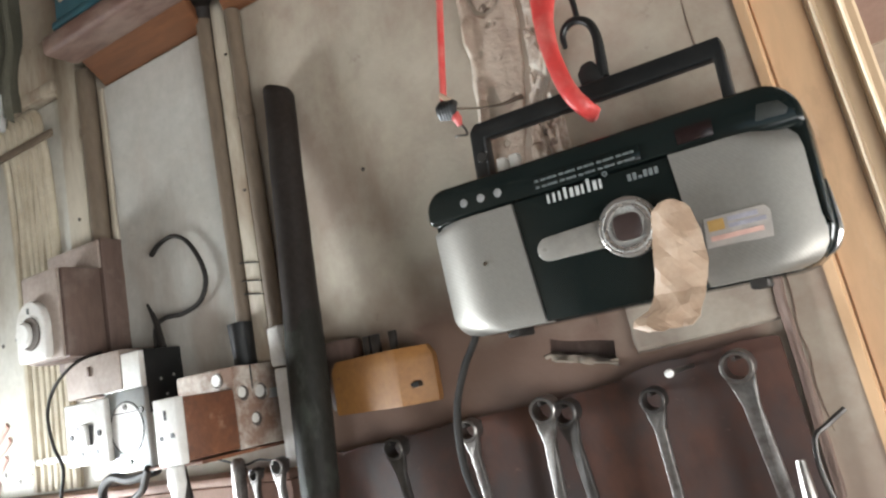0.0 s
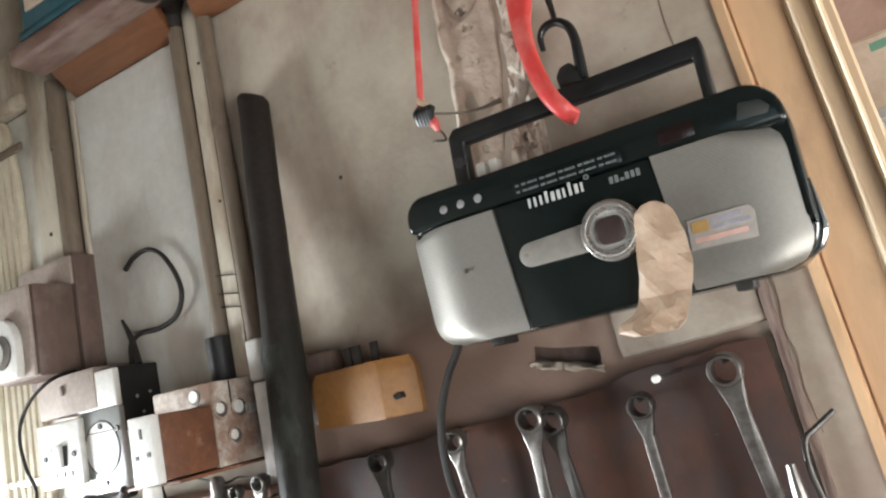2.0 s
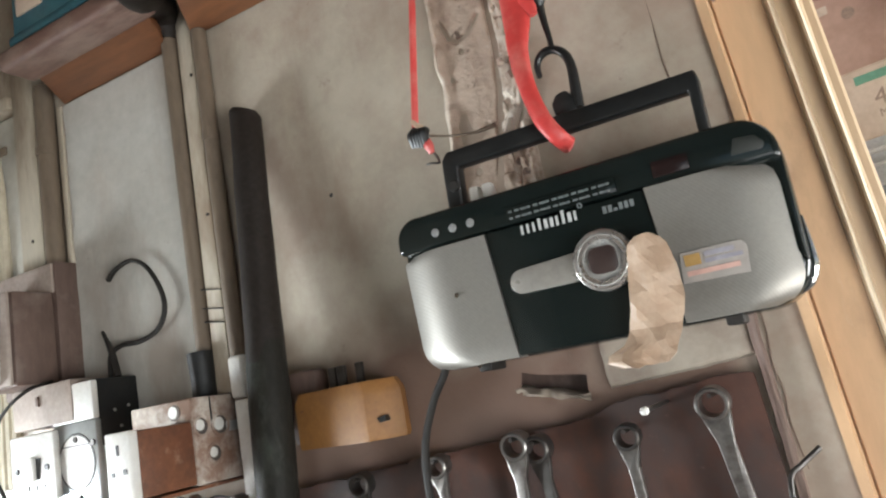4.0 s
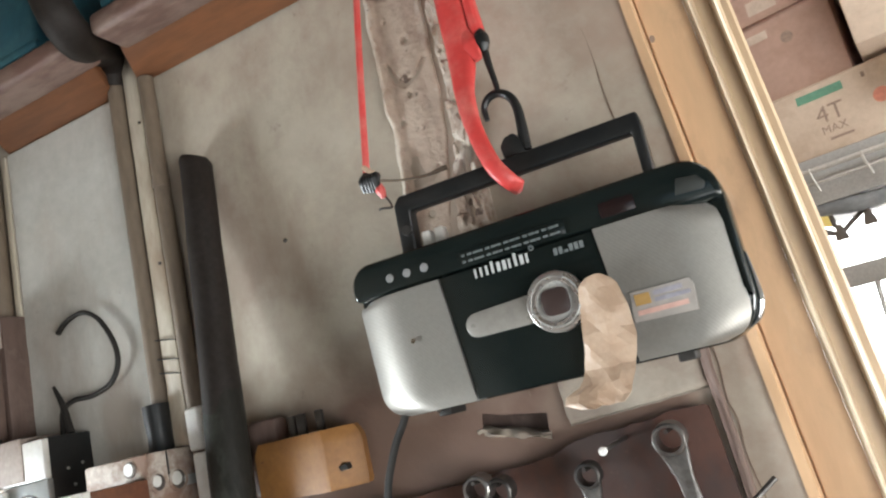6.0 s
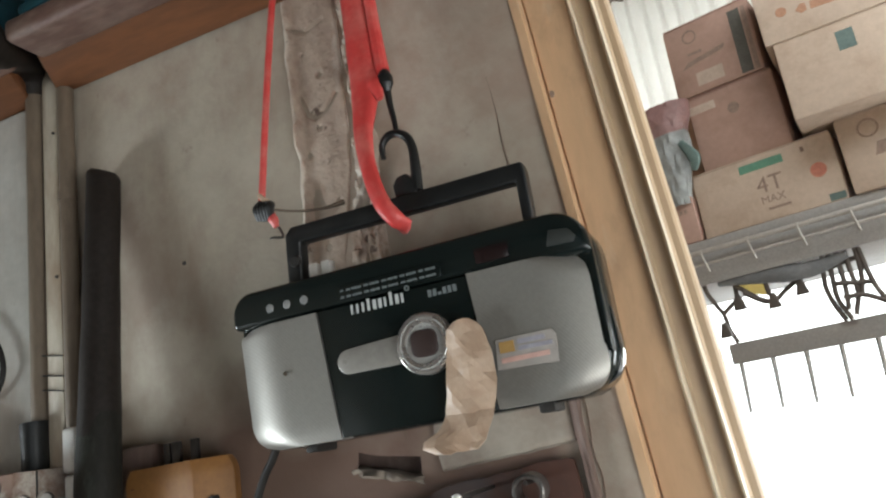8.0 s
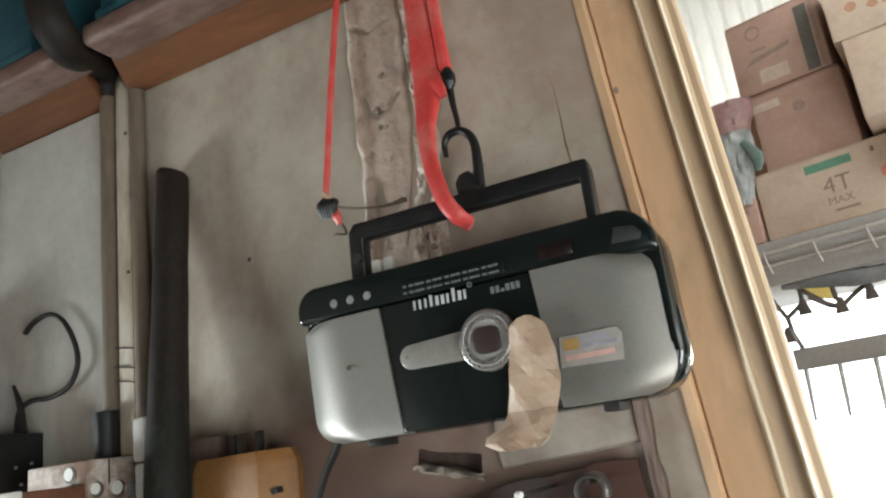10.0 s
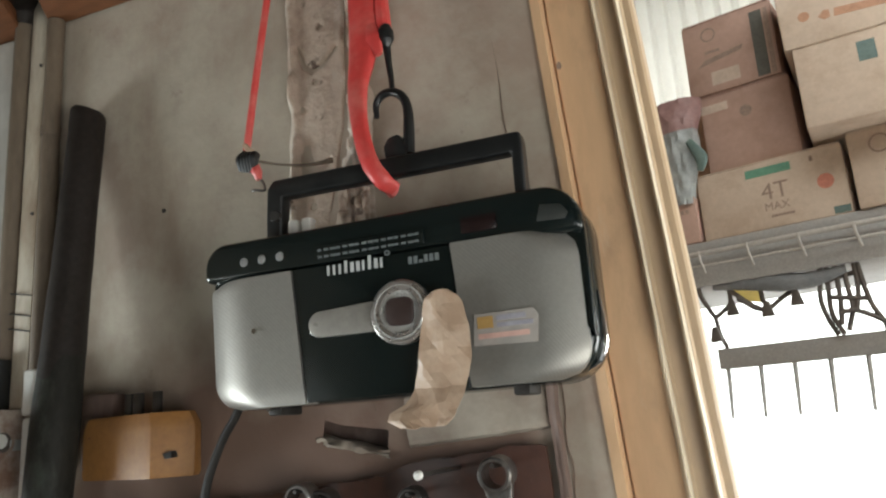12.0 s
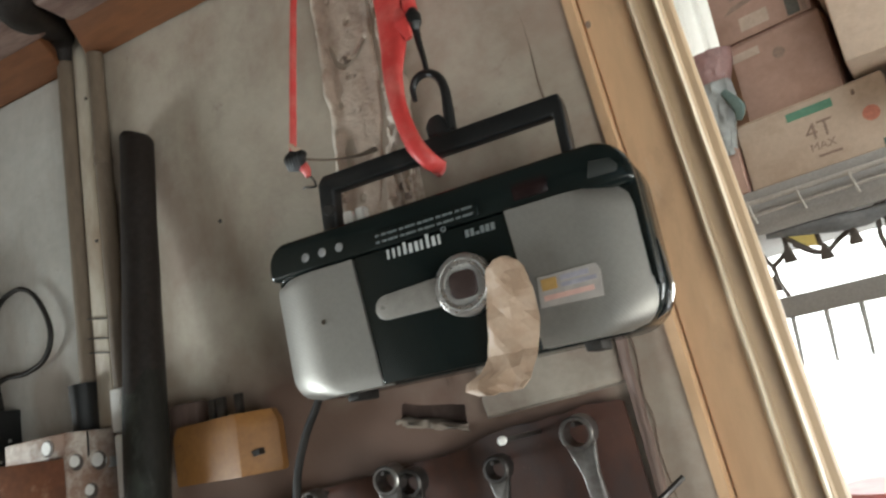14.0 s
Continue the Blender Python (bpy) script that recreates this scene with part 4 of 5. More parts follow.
for x in (-1.008, -0.99, -0.973):
    part("pin_slot", box(x - 0.005, x + 0.005, 0.6537, 0.6551, 1.584, 1.591), M_GREYPRINT, ob)
ob = thing("brown_switch_box", (-0.975, 0.70, 1.664), "brownish switch box above the white socket", "switch box")
part("body", box(-1.043, -0.912, 0.662, 0.741, 1.6655, 1.722, 0.003), M_DUSTY, ob)
part("switch", box(-0.985, -0.979, 0.6585, 0.6615, 1.694, 1.708, 0.001), M_WOODBOX, ob)
ob = thing("metal_outlet", (-0.91, 0.70, 1.552), "galvanised outlet box with a large round cut-out", "outlet")
part("side_box", box(-0.958, -0.8775, 0.674, 0.741, 1.628, 1.716, 0.002), M_MATTBLACK, ob, "black plastic box behind")
part("lower_box", box(-0.956, -0.8795, 0.674, 0.741, 1.556, 1.6275, 0.002), M_GALV, ob)
part("upper_plate", box(-0.960, -0.873, 0.664, 0.6735, 1.664, 1.714, 0.002), M_SOCKET, ob, "blank white plate")
part("lower_plate", box(-0.960, -0.871, 0.665, 0.6735, 1.553, 1.6632, 0.002), M_GALV, ob)
part("ring", disc(-0.914, 1.612, 0.6638, 0.6655, 0.0372, 40, hole=0.0345, bevel=0.0005), M_DARKSTEEL, ob)
part("cover", disc(-0.914, 1.612, 0.6640, 0.6652, 0.0343, 40), M_SOCKET, ob, "white round cover")
part("cover_line", box(-0.940, -0.888, 0.6632, 0.6641, 1.6325, 1.6340), M_DARKSTEEL, ob)
for x, z in ((-0.952, 1.63), (-0.878, 1.634), (-0.913, 1.566), (-0.913, 1.641)):
    part("screw", disc(x, z, 0.6625, 0.666, 0.0040, 12), M_DARKSTEEL, ob)
for y, z in ((0.70, 1.672), (0.722, 1.676), (0.708, 1.650)):
    part("side_screw", side_disc(-0.8778, -0.8765, y, z, 0.0022, 10), M_SILVER, ob)

# stacked socket: dirty box with round knock-outs, stained brown box and the white three-pin face
ob = thing("stacked_socket", (-0.74, 0.66, 1.562), "stacked dirty sockets, a white three-pin face on brown boxes", "socket")
part("rear_box", box(-0.800, -0.6935, 0.662, 0.741, 1.561, 1.664, 0.003), M_DIRTYWHITE, ob, "dirty white box with round knock-outs")
part("middle_box", box(-0.731, -0.694, 0.584, 0.6615, 1.563, 1.636, 0.003), M_BROWNBOX, ob, "rust brown stained box")
part("seam", box(-0.6942, -0.6926, 0.6905, 0.6925, 1.632, 1.663), M_MATTBLACK, ob)
part("face_plate", box(-0.733, -0.6925, 0.572, 0.5835, 1.561, 1.637, 0.002, 3), M_SOCKET, ob, "white three-pin face")
for x, z, w, h in ((-0.7125, 1.618, 0.0019, 0.0055), (-0.7225, 1.5925, 0.0032, 0.0028), (-0.7025, 1.5945, 0.0032, 0.0028)):
    part("pin_slot", box(x - w, x + w, 0.5712, 0.5722, z - h, z + h), M_MATTBLACK, ob)
# dark discs show past the offset caps as the knock-outs' crescents of shade
part("front_knockout_shade", disc(-0.722, 1.6495, 0.6606, 0.6625, 0.0095, 24), M_BARE, ob)
part("front_cap", disc(-0.7235, 1.6500, 0.6600, 0.6612, 0.0075, 20), M_SOCKET, ob)
for y, z, r in ((0.6740, 1.6290, 0.0100), (0.7040, 1.6275, 0.0115), (0.6910, 1.5950, 0.0095)):
    part("knockout_shade", side_disc(-0.6933, -0.6925, y, z, r, 24), M_BARE, ob)
    part("knockout_rim", side_disc(-0.6932, -0.6914, y, z, r + 0.0030, 24, hole=r - 0.0004), M_DIRTYWHITE, ob)
    part("cap", side_disc(-0.6925, -0.6916, y - 0.0026, z + 0.0014, r - 0.0034, 20), M_SOCKET, ob)
part("grey_band", box(-0.6933, -0.6922, 0.713, 0.737, 1.618, 1.630), M_GALV, ob)
part("bottom_lip", box(-0.79, -0.692, 0.60, 0.741, 1.5565, 1.5608, 0.001), M_BROWNBOX, ob)
ob = thing("usb_plug", (-0.715, 0.578, 1.50), "white charger plug hanging below the socket", "plug")
part("plug_body", extrude([(-0.724, 1.560), (-0.703, 1.560), (-0.702, 1.54), (-0.708, 1.525), (-0.710, 1.508), (-0.717, 1.508), (-0.719, 1.525), (-0.725, 1.54)], 0.574, 0.584, 0.002), M_SOCKET, ob)
part("lead", tube([(-0.7135, 0.579, 1.509), (-0.712, 0.58, 1.46), (-0.70, 0.60, 1.38), (-0.72, 0.66, 1.30)], 0.0028, 8), M_SOCKET, ob)
# black cables below the sockets
solid("black_cable", tube([(-0.80, 0.62, 1.555), (-0.86, 0.625, 1.547), (-0.905, 0.63, 1.552), (-0.945, 0.64, 1.535), (-0.95, 0.65, 1.50), (-0.90, 0.66, 1.44)], 0.0062, 10), M_RUBBER, "thick black cable looping below the sockets", "cable")
solid("black_cable", tube([(-0.79, 0.60, 1.560), (-0.815, 0.612, 1.545), (-0.85, 0.63, 1.530), (-0.90, 0.64, 1.512), (-0.95, 0.65, 1.49)], 0.0048, 10), M_RUBBER, "black cable looping below the sockets", "cable")
solid("black_cable", tube([(-0.735, 0.60, 1.559), (-0.742, 0.61, 1.53), (-0.745, 0.62, 1.49), (-0.74, 0.64, 1.44)], 0.0085, 10), M_RUBBER, "thick black cable hanging straight down", "cable")
solid("thin_wire", tube([(-0.765, 0.685, 1.552), (-0.74, 0.684, 1.546), (-0.715, 0.685, 1.541), (-0.695, 0.686, 1.545), (-0.672, 0.687, 1.542)], 0.0014, 6), M_RUBBER, "thin black wire below the boxes", "wire")
solid("hanging_cable", tube([(-0.985, 0.685, 1.728), (-0.955, 0.632, 1.716), (-0.981, 0.62, 1.699), (-1.012, 0.62, 1.676), (-1.025, 0.62, 1.646), (-1.017, 0.62, 1.606), (-0.999, 0.62, 1.573), (-1.01, 0.62, 1.53), (-1.03, 0.63, 1.46)], 0.0024, 8), M_RUBBER, "thin black cable hanging in an arc", "cable")
solid("hook_wire", tube([(-0.904, 0.728, 1.858), (-0.882, 0.727, 1.87), (-0.849, 0.726, 1.874), (-0.82, 0.726, 1.858), (-0.797, 0.726, 1.822), (-0.793, 0.726, 1.792), (-0.813, 0.728, 1.768), (-0.851, 0.729, 1.759), (-0.888, 0.728, 1.760), (-0.904, 0.722, 1.748), (-0.899, 0.715, 1.7165)], [0.0040, 0.0032, 0.0036, 0.0036, 0.004], 8), M_RUBBER, "bent black wire standing up like a hook", "wire")
solid("wire_end", tube([(-0.915, 0.72, 1.785), (-0.900, 0.72, 1.755), (-0.885, 0.716, 1.7165)], [0.0022, 0.0045, 0.005], 8), M_RUBBER, "short thick black wire end", "wire")

# ---- the yellow plug adapter ----
ad = thing("plug_adapter", (-0.50, 0.705, 1.581), "ochre yellow plug adapter with three dark prongs upward", "plug adapter")
b = bmesh.new()
plan = [(-0.580, 0.738), (-0.570, 0.701), (-0.464, 0.675), (-0.456, 0.675), (-0.424, 0.700), (-0.426, 0.712), (-0.450, 0.738)]
levels = [(1.5815, 0.97), (1.585, 1.0), (1.628, 1.0), (1.634, 0.985), (1.644, 0.90)]
cx, cy = -0.50, 0.708
rings = [[b.verts.new((cx + (x - cx) * s, cy + (y - cy) * s, z)) for x, y in plan] for z, s in levels]
for p, q in zip(rings, rings[1:]):
    for j in range(len(plan)):
        b.faces.new((p[j], p[(j + 1) % len(plan)], q[(j + 1) % len(plan)], q[j]))
b.faces.new(rings[0][::-1])
b.faces.new(rings[-1])
part("body", b, M_ADAPTER, ad)
part("seam", extrude([(-0.560, 1.6235), (-0.48, 1.6265), (-0.48, 1.6280), (-0.560, 1.6250)], 0.6975, 0.7005), M_BROWNBOX, ad)
for x, y, w in ((-0.517, 0.71, 0.0045), (-0.503, 0.708, 0.0055), (-0.478, 0.708, 0.0045)):
    part("prong", box(x - w, x + w, y - 0.003, y + 0.003, 1.643, 1.667, 0.001), M_DARKSTEEL, ad)
part("dark_mark", extrude([(-0.447, 1.604), (-0.437, 1.606), (-0.436, 1.600), (-0.444, 1.599)], 0.6815, 0.700), M_MATTBLACK, ad)

# ---- spanners on their nails ----


def spanner(x, y, z, head, length, lean, turn=0.0, label="worn steel ring spanner hanging on the board", material=None, wide=1.0):
    """A ring spanner hanging by its head."""
    k = y / (y - 0.02)
    if x > -0.6:
        x, y, z, head = 0.01 + (x - 0.01) * k, y + 0.02, 1.61 + (z - 1.61) * k, head * k
    b = disc(0, 0, -0.45 * head, 1.0 * head, head, 28, hole=head * 0.74, bevel=0.0014)
    w0, w1 = head * 0.62 * wide, head * 0.45 * wide
    out = [(-head * 0.90, -head * 0.42), (-head * 0.5, -head * 0.80), (head * 0.5, -head * 0.80), (head * 0.90, -head * 0.42), (head * 0.70, -head * 1.35), (w1, -head * 2.3), (w1 * 0.92, -length * 0.5), (w1 * 1.1, -length + head * 1.6), (w0, -length + head * 0.8), (-w0, -length + head * 0.8), (-w1 * 1.1, -length + head * 1.6), (-w1 * 0.92, -length * 0.5), (-w1, -head * 2.3), (-head * 0.70, -head * 1.35)]
    b = extrude(out, -0.0032, 0.0032, 0.0012, 2, bm=b)
    b = disc(0, -length, -0.0045, 0.0045, head * 0.95, 24, hole=head * 0.6, bevel=0.0012, bm=b)
    finish(b)
    me = bpy.data.meshes.new("spanner")
    b.to_mesh(me)
    b.free()
    me.materials.append(material or M_STEEL)
    if "blackened" in label:
        me.materials.append(M_DARKSTEEL)
        for f in me.polygons:
            f.material_index = 1 if f.center.z > -2.3 * head else 0
    ob = new("spanner", me)
    ob.matrix_world = pose(x, y, z, 3, lean, turn)
    tagged(ob, label, "spanner", "spanners on the board")
    nail_y = 0.732 if x > -0.6 else 0.690
    solid("nail", tube([(x, nail_y + 0.006, z + head * 0.45), (x, y - 0.009, z + head * 0.5)], 0.0020, 8, 1), M_DARKSTEEL, "steel nail holding a spanner", "nail", "board nails")


spanner(-0.484, 0.686, 1.538, 0.0125, 0.15, -6, material=M_DARKSTEEL, label="dark oily ring spanner hanging on the board")
spanner(-0.386, 0.684, 1.547, 0.0115, 0.17, -6)
spanner(-0.297, 0.682, 1.557, 0.0135, 0.19, 1)
spanner(-0.279, 0.690, 1.551, 0.0130, 0.19, -7, material=M_DARKSTEEL, label="dark oily ring spanner hanging behind another")
spanner(-0.190, 0.684, 1.552, 0.0116, 0.19, -2, label="ring spanner with a blackened head on the board")
spanner(-0.110, 0.672, 1.571, 0.0140, 0.24, -7, label="large bright ring spanner hanging on the board", wide=1.1)
spanner(-0.654, 0.678, 1.535, 0.0105, 0.15, -1, label="small ring spanner beside the pipe")
spanner(-0.697, 0.680, 1.528, 0.0085, 0.15, 0, material=M_DARKSTEEL, label="small dark ring spanner beside the pipe")
solid("flat_key", extrude([(-0.736, 1.43), (-0.722, 1.43), (-0.716, 1.545), (-0.720, 1.551), (-0.727, 1.551), (-0.731, 1.545)], 0.672, 0.686, 0.003), M_STEEL, "flat bright steel lever beside the spanners", "lever")
solid("bent_rod", tube([(-0.042, 0.712, 1.522), (-0.058, 0.706, 1.511), (-0.068, 0.698, 1.503), (-0.069, 0.69, 1.48), (-0.062, 0.69, 1.44)], 0.0024, 8), M_DARKSTEEL, "bent steel rod hooked beside the board", "rod")
solid("bright_rod", tube([(-0.082, 0.688, 1.488), (-0.081, 0.687, 1.46), (-0.078, 0.688, 1.40)], [0.004, 0.006, 0.006], 10), M_STEEL, "bright chromed rod on the board", "rod")
sc = thing("screw", (-0.157, 0.66, 1.572), "white headed screw sticking out of the board", "screw")
part("shank", tube([(-0.160, 0.735, 1.5745), (-0.156, 0.632, 1.576)], 0.0020, 8, 1), M_DARKSTEEL, sc)
part("head", disc(-0.156, 1.576, 0.628, 0.633, 0.0035, 14, bevel=0.0015), M_SOCKET, sc)

# ---- the radio ----
RX0, RX1, RZ0, RZ1 = -0.3650, -0.0100, 1.6370, 1.7895


def rounded(inset, r, n=7):
    """The radio's outline, from the lower left corner round."""
    x0, x1, z0, z1 = RX0 + inset, RX1 - inset, RZ0 + inset, RZ1 - inset
    out = []
    for cx, cz, a0, rr in ((x0 + r * 0.8, z0 + r * 0.8, 180, r * 0.8), (x1 - r, z0 + r, 270, r), (x1 - r, z1 - r, 0, r), (x0 + r * 0.6, z1 - r * 0.6, 90, r * 0.6)):
        for k in range(n + 1):
            a = radians(a0 + 90 * k / n)
            x, z = cx + rr * math.cos(a), cz + rr * math.sin(a)
            out.append((x + (0.006 * (RZ1 - z) / (RZ1 - RZ0) if x < -0.3 else 0), z))
    return out


radio = thing("radio", (-0.185, 0.68, RZ0), "black and silver portable radio hanging by its handle", "radio")
b = bmesh.new()
rings = [[b.verts.new((x, y, z)) for x, z in rounded(i, 0.036 - i * 0.8)] for y, i in ((0.6480, 0.010), (0.6495, 0.005), (0.653, 0.0015), (0.658, 0.0), (0.70, 0.0), (0.712, 0.003), (0.719, 0.012))]
for p, q in zip(rings, rings[1:]):
    for j in range(len(p)):
        b.faces.new((p[j], p[(j + 1) % len(p)], q[(j + 1) % len(p)], q[j]))
b.faces.new(rings[0][::-1])
b.faces.new(rings[-1])
case = part("case", b, M_BLACK, radio, "black gloss case")
band = [(-0.3625, 1.7535), (-0.118, 1.7535), (-0.117, 1.7490), (-0.0110, 1.7490)]
band += [(-0.0110 - 0.031 + 0.031 * math.cos(radians(a)), 1.7885 - 0.031 + 0.031 * math.sin(radians(a))) for a in range(0, 91, 9)]
band += [(-0.3625 + 0.022 - 0.022 * math.sin(radians(a)), 1.7885 - 0.022 + 0.022 * math.cos(radians(a))) for a in range(0, 91, 9)]
part("top_band", extrude(band, 0.6375, 0.664, 0.0055, 4), M_BLACK, radio, "black gloss top band")


def left_grille(u, v):
    z = 1.6372 + 0.1148 * v
    d = max(0, 0.026 - (z - 1.6372))
    d2 = max(0, 0.008 - (1.752 - z))
    x0 = -0.3668 + 0.006 * (1 - v) + 0.026 - math.sqrt(max(0, 0.026 ** 2 - d ** 2)) + (0.008 - math.sqrt(max(0, 0.008 ** 2 - d2 ** 2)))
    x1 = -0.2555 - 0.0115 * v
    x = x0 + (x1 - x0) * u
    return (x, 0.6335 + 0.021 * max(0, 1 - u / 0.55) ** 2.2 + 0.002 * max(0, 1 - v / 0.12) ** 2, z)


def right_grille(u, v):
    z = 1.6385 + 0.1150 * v
    d, d2 = max(0, 0.026 - (z - 1.6385)), max(0, 0.020 - (1.7535 - z))
    x1 = -0.0162 - (0.026 - math.sqrt(max(0, 0.026 ** 2 - d ** 2))) - (0.020 - math.sqrt(max(0, 0.02 ** 2 - d2 ** 2)))
    x0 = -0.1085 - 0.009 * v
    x = x0 + (x1 - x0) * u
    return (x, 0.6335 + 0.013 * max(0, (u - 0.58) / 0.42) ** 2.0 + 0.002 * max(0, 1 - v / 0.12) ** 2, z)


def skirted(f, nu, nv, back):
    """A raised panel with an edge that runs back into the case."""
    b = grid(nu, nv, f)
    edge = [e for e in b.edges if e.is_boundary]
    r = bmesh.ops.extrude_edge_only(b, edges=edge)
    for v in r["geom"]:
        if isinstance(v, bmesh.types.BMVert):
            v.co.y = back
    return b


part("left_speaker_grille", skirted(left_grille, 36, 30, 0.66), M_GRILLE, radio, "silver ribbed speaker grille")
part("right_speaker_grille", skirted(right_grille, 36, 30, 0.66), M_GRILLE, radio, "silver ribbed speaker grille")
part("front_panel", extrude([(-0.2545, 1.6380), (-0.1095, 1.6380), (-0.1185, 1.7525), (-0.266, 1.7525)], 0.6348, 0.642, 0.001), M_BLACK, radio, "black front panel")
for x, z in ((-0.304, 1.703),):
    part("badge", disc(x, z, 0.6312, 0.636, 0.0022, 12), M_CHROME, radio)
part("end_trim", tube([(-0.024, 0.664, 1.6445), (-0.0150, 0.664, 1.651), (-0.0090, 0.664, 1.664), (-0.0085, 0.664, 1.682), (-0.0092, 0.664, 1.705)], [0.0010, 0.0026, 0.0030, 0.0022, 0.0008], 8, 8), M_CHROME, radio, "chrome end trim")
# a dim grey patch in the band's upper right corner
part("corner_patch", extrude([(-0.046, 1.7600), (-0.023, 1.7590), (-0.0205, 1.7640), (-0.026, 1.7715), (-0.042, 1.7735)], 0.6368, 0.640, 0.0008), mat("dim_grey_patch", (0.030, 0.033, 0.030), 0.45), radio, "dim grey patch on the band")
part("side_bezel", extrude([(-0.038, 1.7545), (-0.027, 1.7505), (-0.0195, 1.7425), (-0.0172, 1.7310), (-0.0172, 1.6760), (-0.0112, 1.6680), (-0.0108, 1.7540), (-0.022, 1.7600)], 0.6450, 0.664, 0.0012), M_BLACK, radio, "black side bezel")
# the tuning knob and its slide
M_KNOB = mat("brushed_bright_metal", (0.52, 0.49, 0.46), 0.28, 0.8, second=(0.40, 0.38, 0.36), amount=0.5, big=60, fine=260, grain=0.06, bump=0.04)
slide = [(-0.2385 + 0.011 * math.cos(a), 1.7015 + 0.011 * math.sin(a)) for a in [radians(90 + 180 * k / 10) for k in range(11)]]
part("dial_slide", extrude(slide + [(-0.185, 1.690), (-0.181, 1.7155)], 0.6318, 0.636, 0.001), mat("dull_silver_lens", (0.33, 0.315, 0.285), 0.3, 0.3, big=60, fine=200, grain=0.06, bump=0.03), radio, "dull silver dial slide")
knob = part("tuning_knob", disc(-0.1615, 1.7025, 0.6255, 0.6355, 0.0262, 44, hole=0.0175, bevel=0.002), M_KNOB, radio, "bright brushed tuning ring")
part("knob_groove", disc(-0.1615, 1.7025, 0.6245, 0.6262, 0.0222, 44, hole=0.0210, bevel=0.0005), M_SILVER, knob)
part("knob_face", disc(-0.1615, 1.7025, 0.6285, 0.6350, 0.0178, 36), M_SILVER, knob)
M_DARKCENTRE = mat("dark_brown_plastic", (0.045, 0.03, 0.027), 0.3)
part("knob_centre", extrude([(-0.1615 + 0.0122 * math.copysign(abs(math.cos(a)) ** 0.55, math.cos(a)), 1.7025 + 0.0115 * math.copysign(abs(math.sin(a)) ** 0.55, math.sin(a))) for a in [2 * math.pi * k / 32 for k in range(32)]], 0.6250, 0.6290, 0.001), M_DARKCENTRE, knob, "dark brown square centre")
# buttons, dial scale, window, maker's mark
for x in (-0.318, -0.299, -0.280):
    part("button", disc(x, 1.7675, 0.6362, 0.643, 0.0042, 18, bevel=0.0012), mat("dull_grey_button", (0.24, 0.24, 0.235), 0.3), radio)
for i, x in enumerate((-0.322, -0.303, -0.284, -0.266, -0.252)):
    part("print_bar", box(x, x + 0.006, 0.6452, 0.6472, 1.7775, 1.7788), M_GREYPRINT, radio)
part("scale_window", box(-0.243, -0.140, 0.6355, 0.640, 1.7575, 1.7705, 0.001), M_BLACK, radio)
for i in range(16):
    for z in (1.7592, 1.7652):
        part("scale_bar", box(-0.2395 + 0.0061 * i, -0.2362 + 0.0061 * i + 0.001 * (i % 3), 0.6345, 0.6356, z, z + 0.0018), M_GREYPRINT, radio)
part("power_window", box(-0.108, -0.078, 0.6362, 0.640, 1.760, 1.7735, 0.001), M_WINDOW, radio, "dark red window")
for i, (w, h) in enumerate(((0.0026, 0.0084), (0.0026, 0.0084), (0.0026, 0.0084), (0.0030, 0.0105), (0.0040, 0.0084), (0.0040, 0.0084), (0.0026, 0.0084), (0.0032, 0.0118), (0.0040, 0.0084), (0.0026, 0.0084))):
    part("mark_bar", box(-0.2305 + 0.0056 * i, -0.2305 + 0.0056 * i + 0.8 * w, 0.6338, 0.6349, 1.7425, 1.7425 + h), M_WHITEPRINT, radio)
part("mark_dot", disc(-0.1735, 1.754, 0.6338, 0.6349, 0.0024, 14, hole=0.0014), M_GREYPRINT, radio)
for i in range(6):
    part("model_bar", box(-0.1545 + 0.0047 * i, -0.1512 + 0.0047 * i, 0.6338, 0.6349, 1.7415, 1.7475 if i != 2 else 1.7440), M_GREYPRINT, radio)
# handle
hd = part("handle", extrude([(-0.3150, 1.770), (-0.3130, 1.8440), (-0.3060, 1.8520), (-0.0600, 1.8500), (-0.0585, 1.8420), (-0.0590, 1.770), (-0.0690, 1.770), (-0.0685, 1.8325), (-0.2965, 1.8340), (-0.2985, 1.770)], 0.667, 0.684, 0.0025, 3), M_MATTBLACK, radio, "black folding handle")
part("pivot", disc(-0.3025, 1.815, 0.6635, 0.6675, 0.006, 16, bevel=0.001), M_RUBBER, hd)
for x in (-0.283, -0.269):
    part("top_lever", box(x - 0.0050, x + 0.0050, 0.664, 0.676, 1.780, 1.808, 0.002), M_SOCKET, radio, "small white lever")
for x in (-0.30, -0.075):
    part("foot", box(x - 0.007, x + 0.007, 0.655, 0.69, 1.6305, 1.640, 0.002), M_RUBBER, radio)
part("foot_glint", disc(-0.303, 1.6365, 0.650, 0.656, 0.0022, 10), M_CHROME, radio)
# price sticker
st = part("sticker", extrude([(-0.1030, 1.6690), (-0.0525, 1.6675), (-0.0505, 1.6880), (-0.0540, 1.6935), (-0.1010, 1.6930)], 0.6316, 0.6330), M_STICKER, radio, "pale price sticker")
part("yellow_square", box(-0.0985, -0.0860, 0.6309, 0.6317, 1.6815, 1.6905), M_YELLOWINK, st)
for z0, z1, x1 in ((1.6868, 1.6905, -0.060), (1.6815, 1.6848, -0.0545)):
    part("print_bar", box(-0.0830, x1, 0.6309, 0.6317, z0, z1), M_BLUEINK, st)
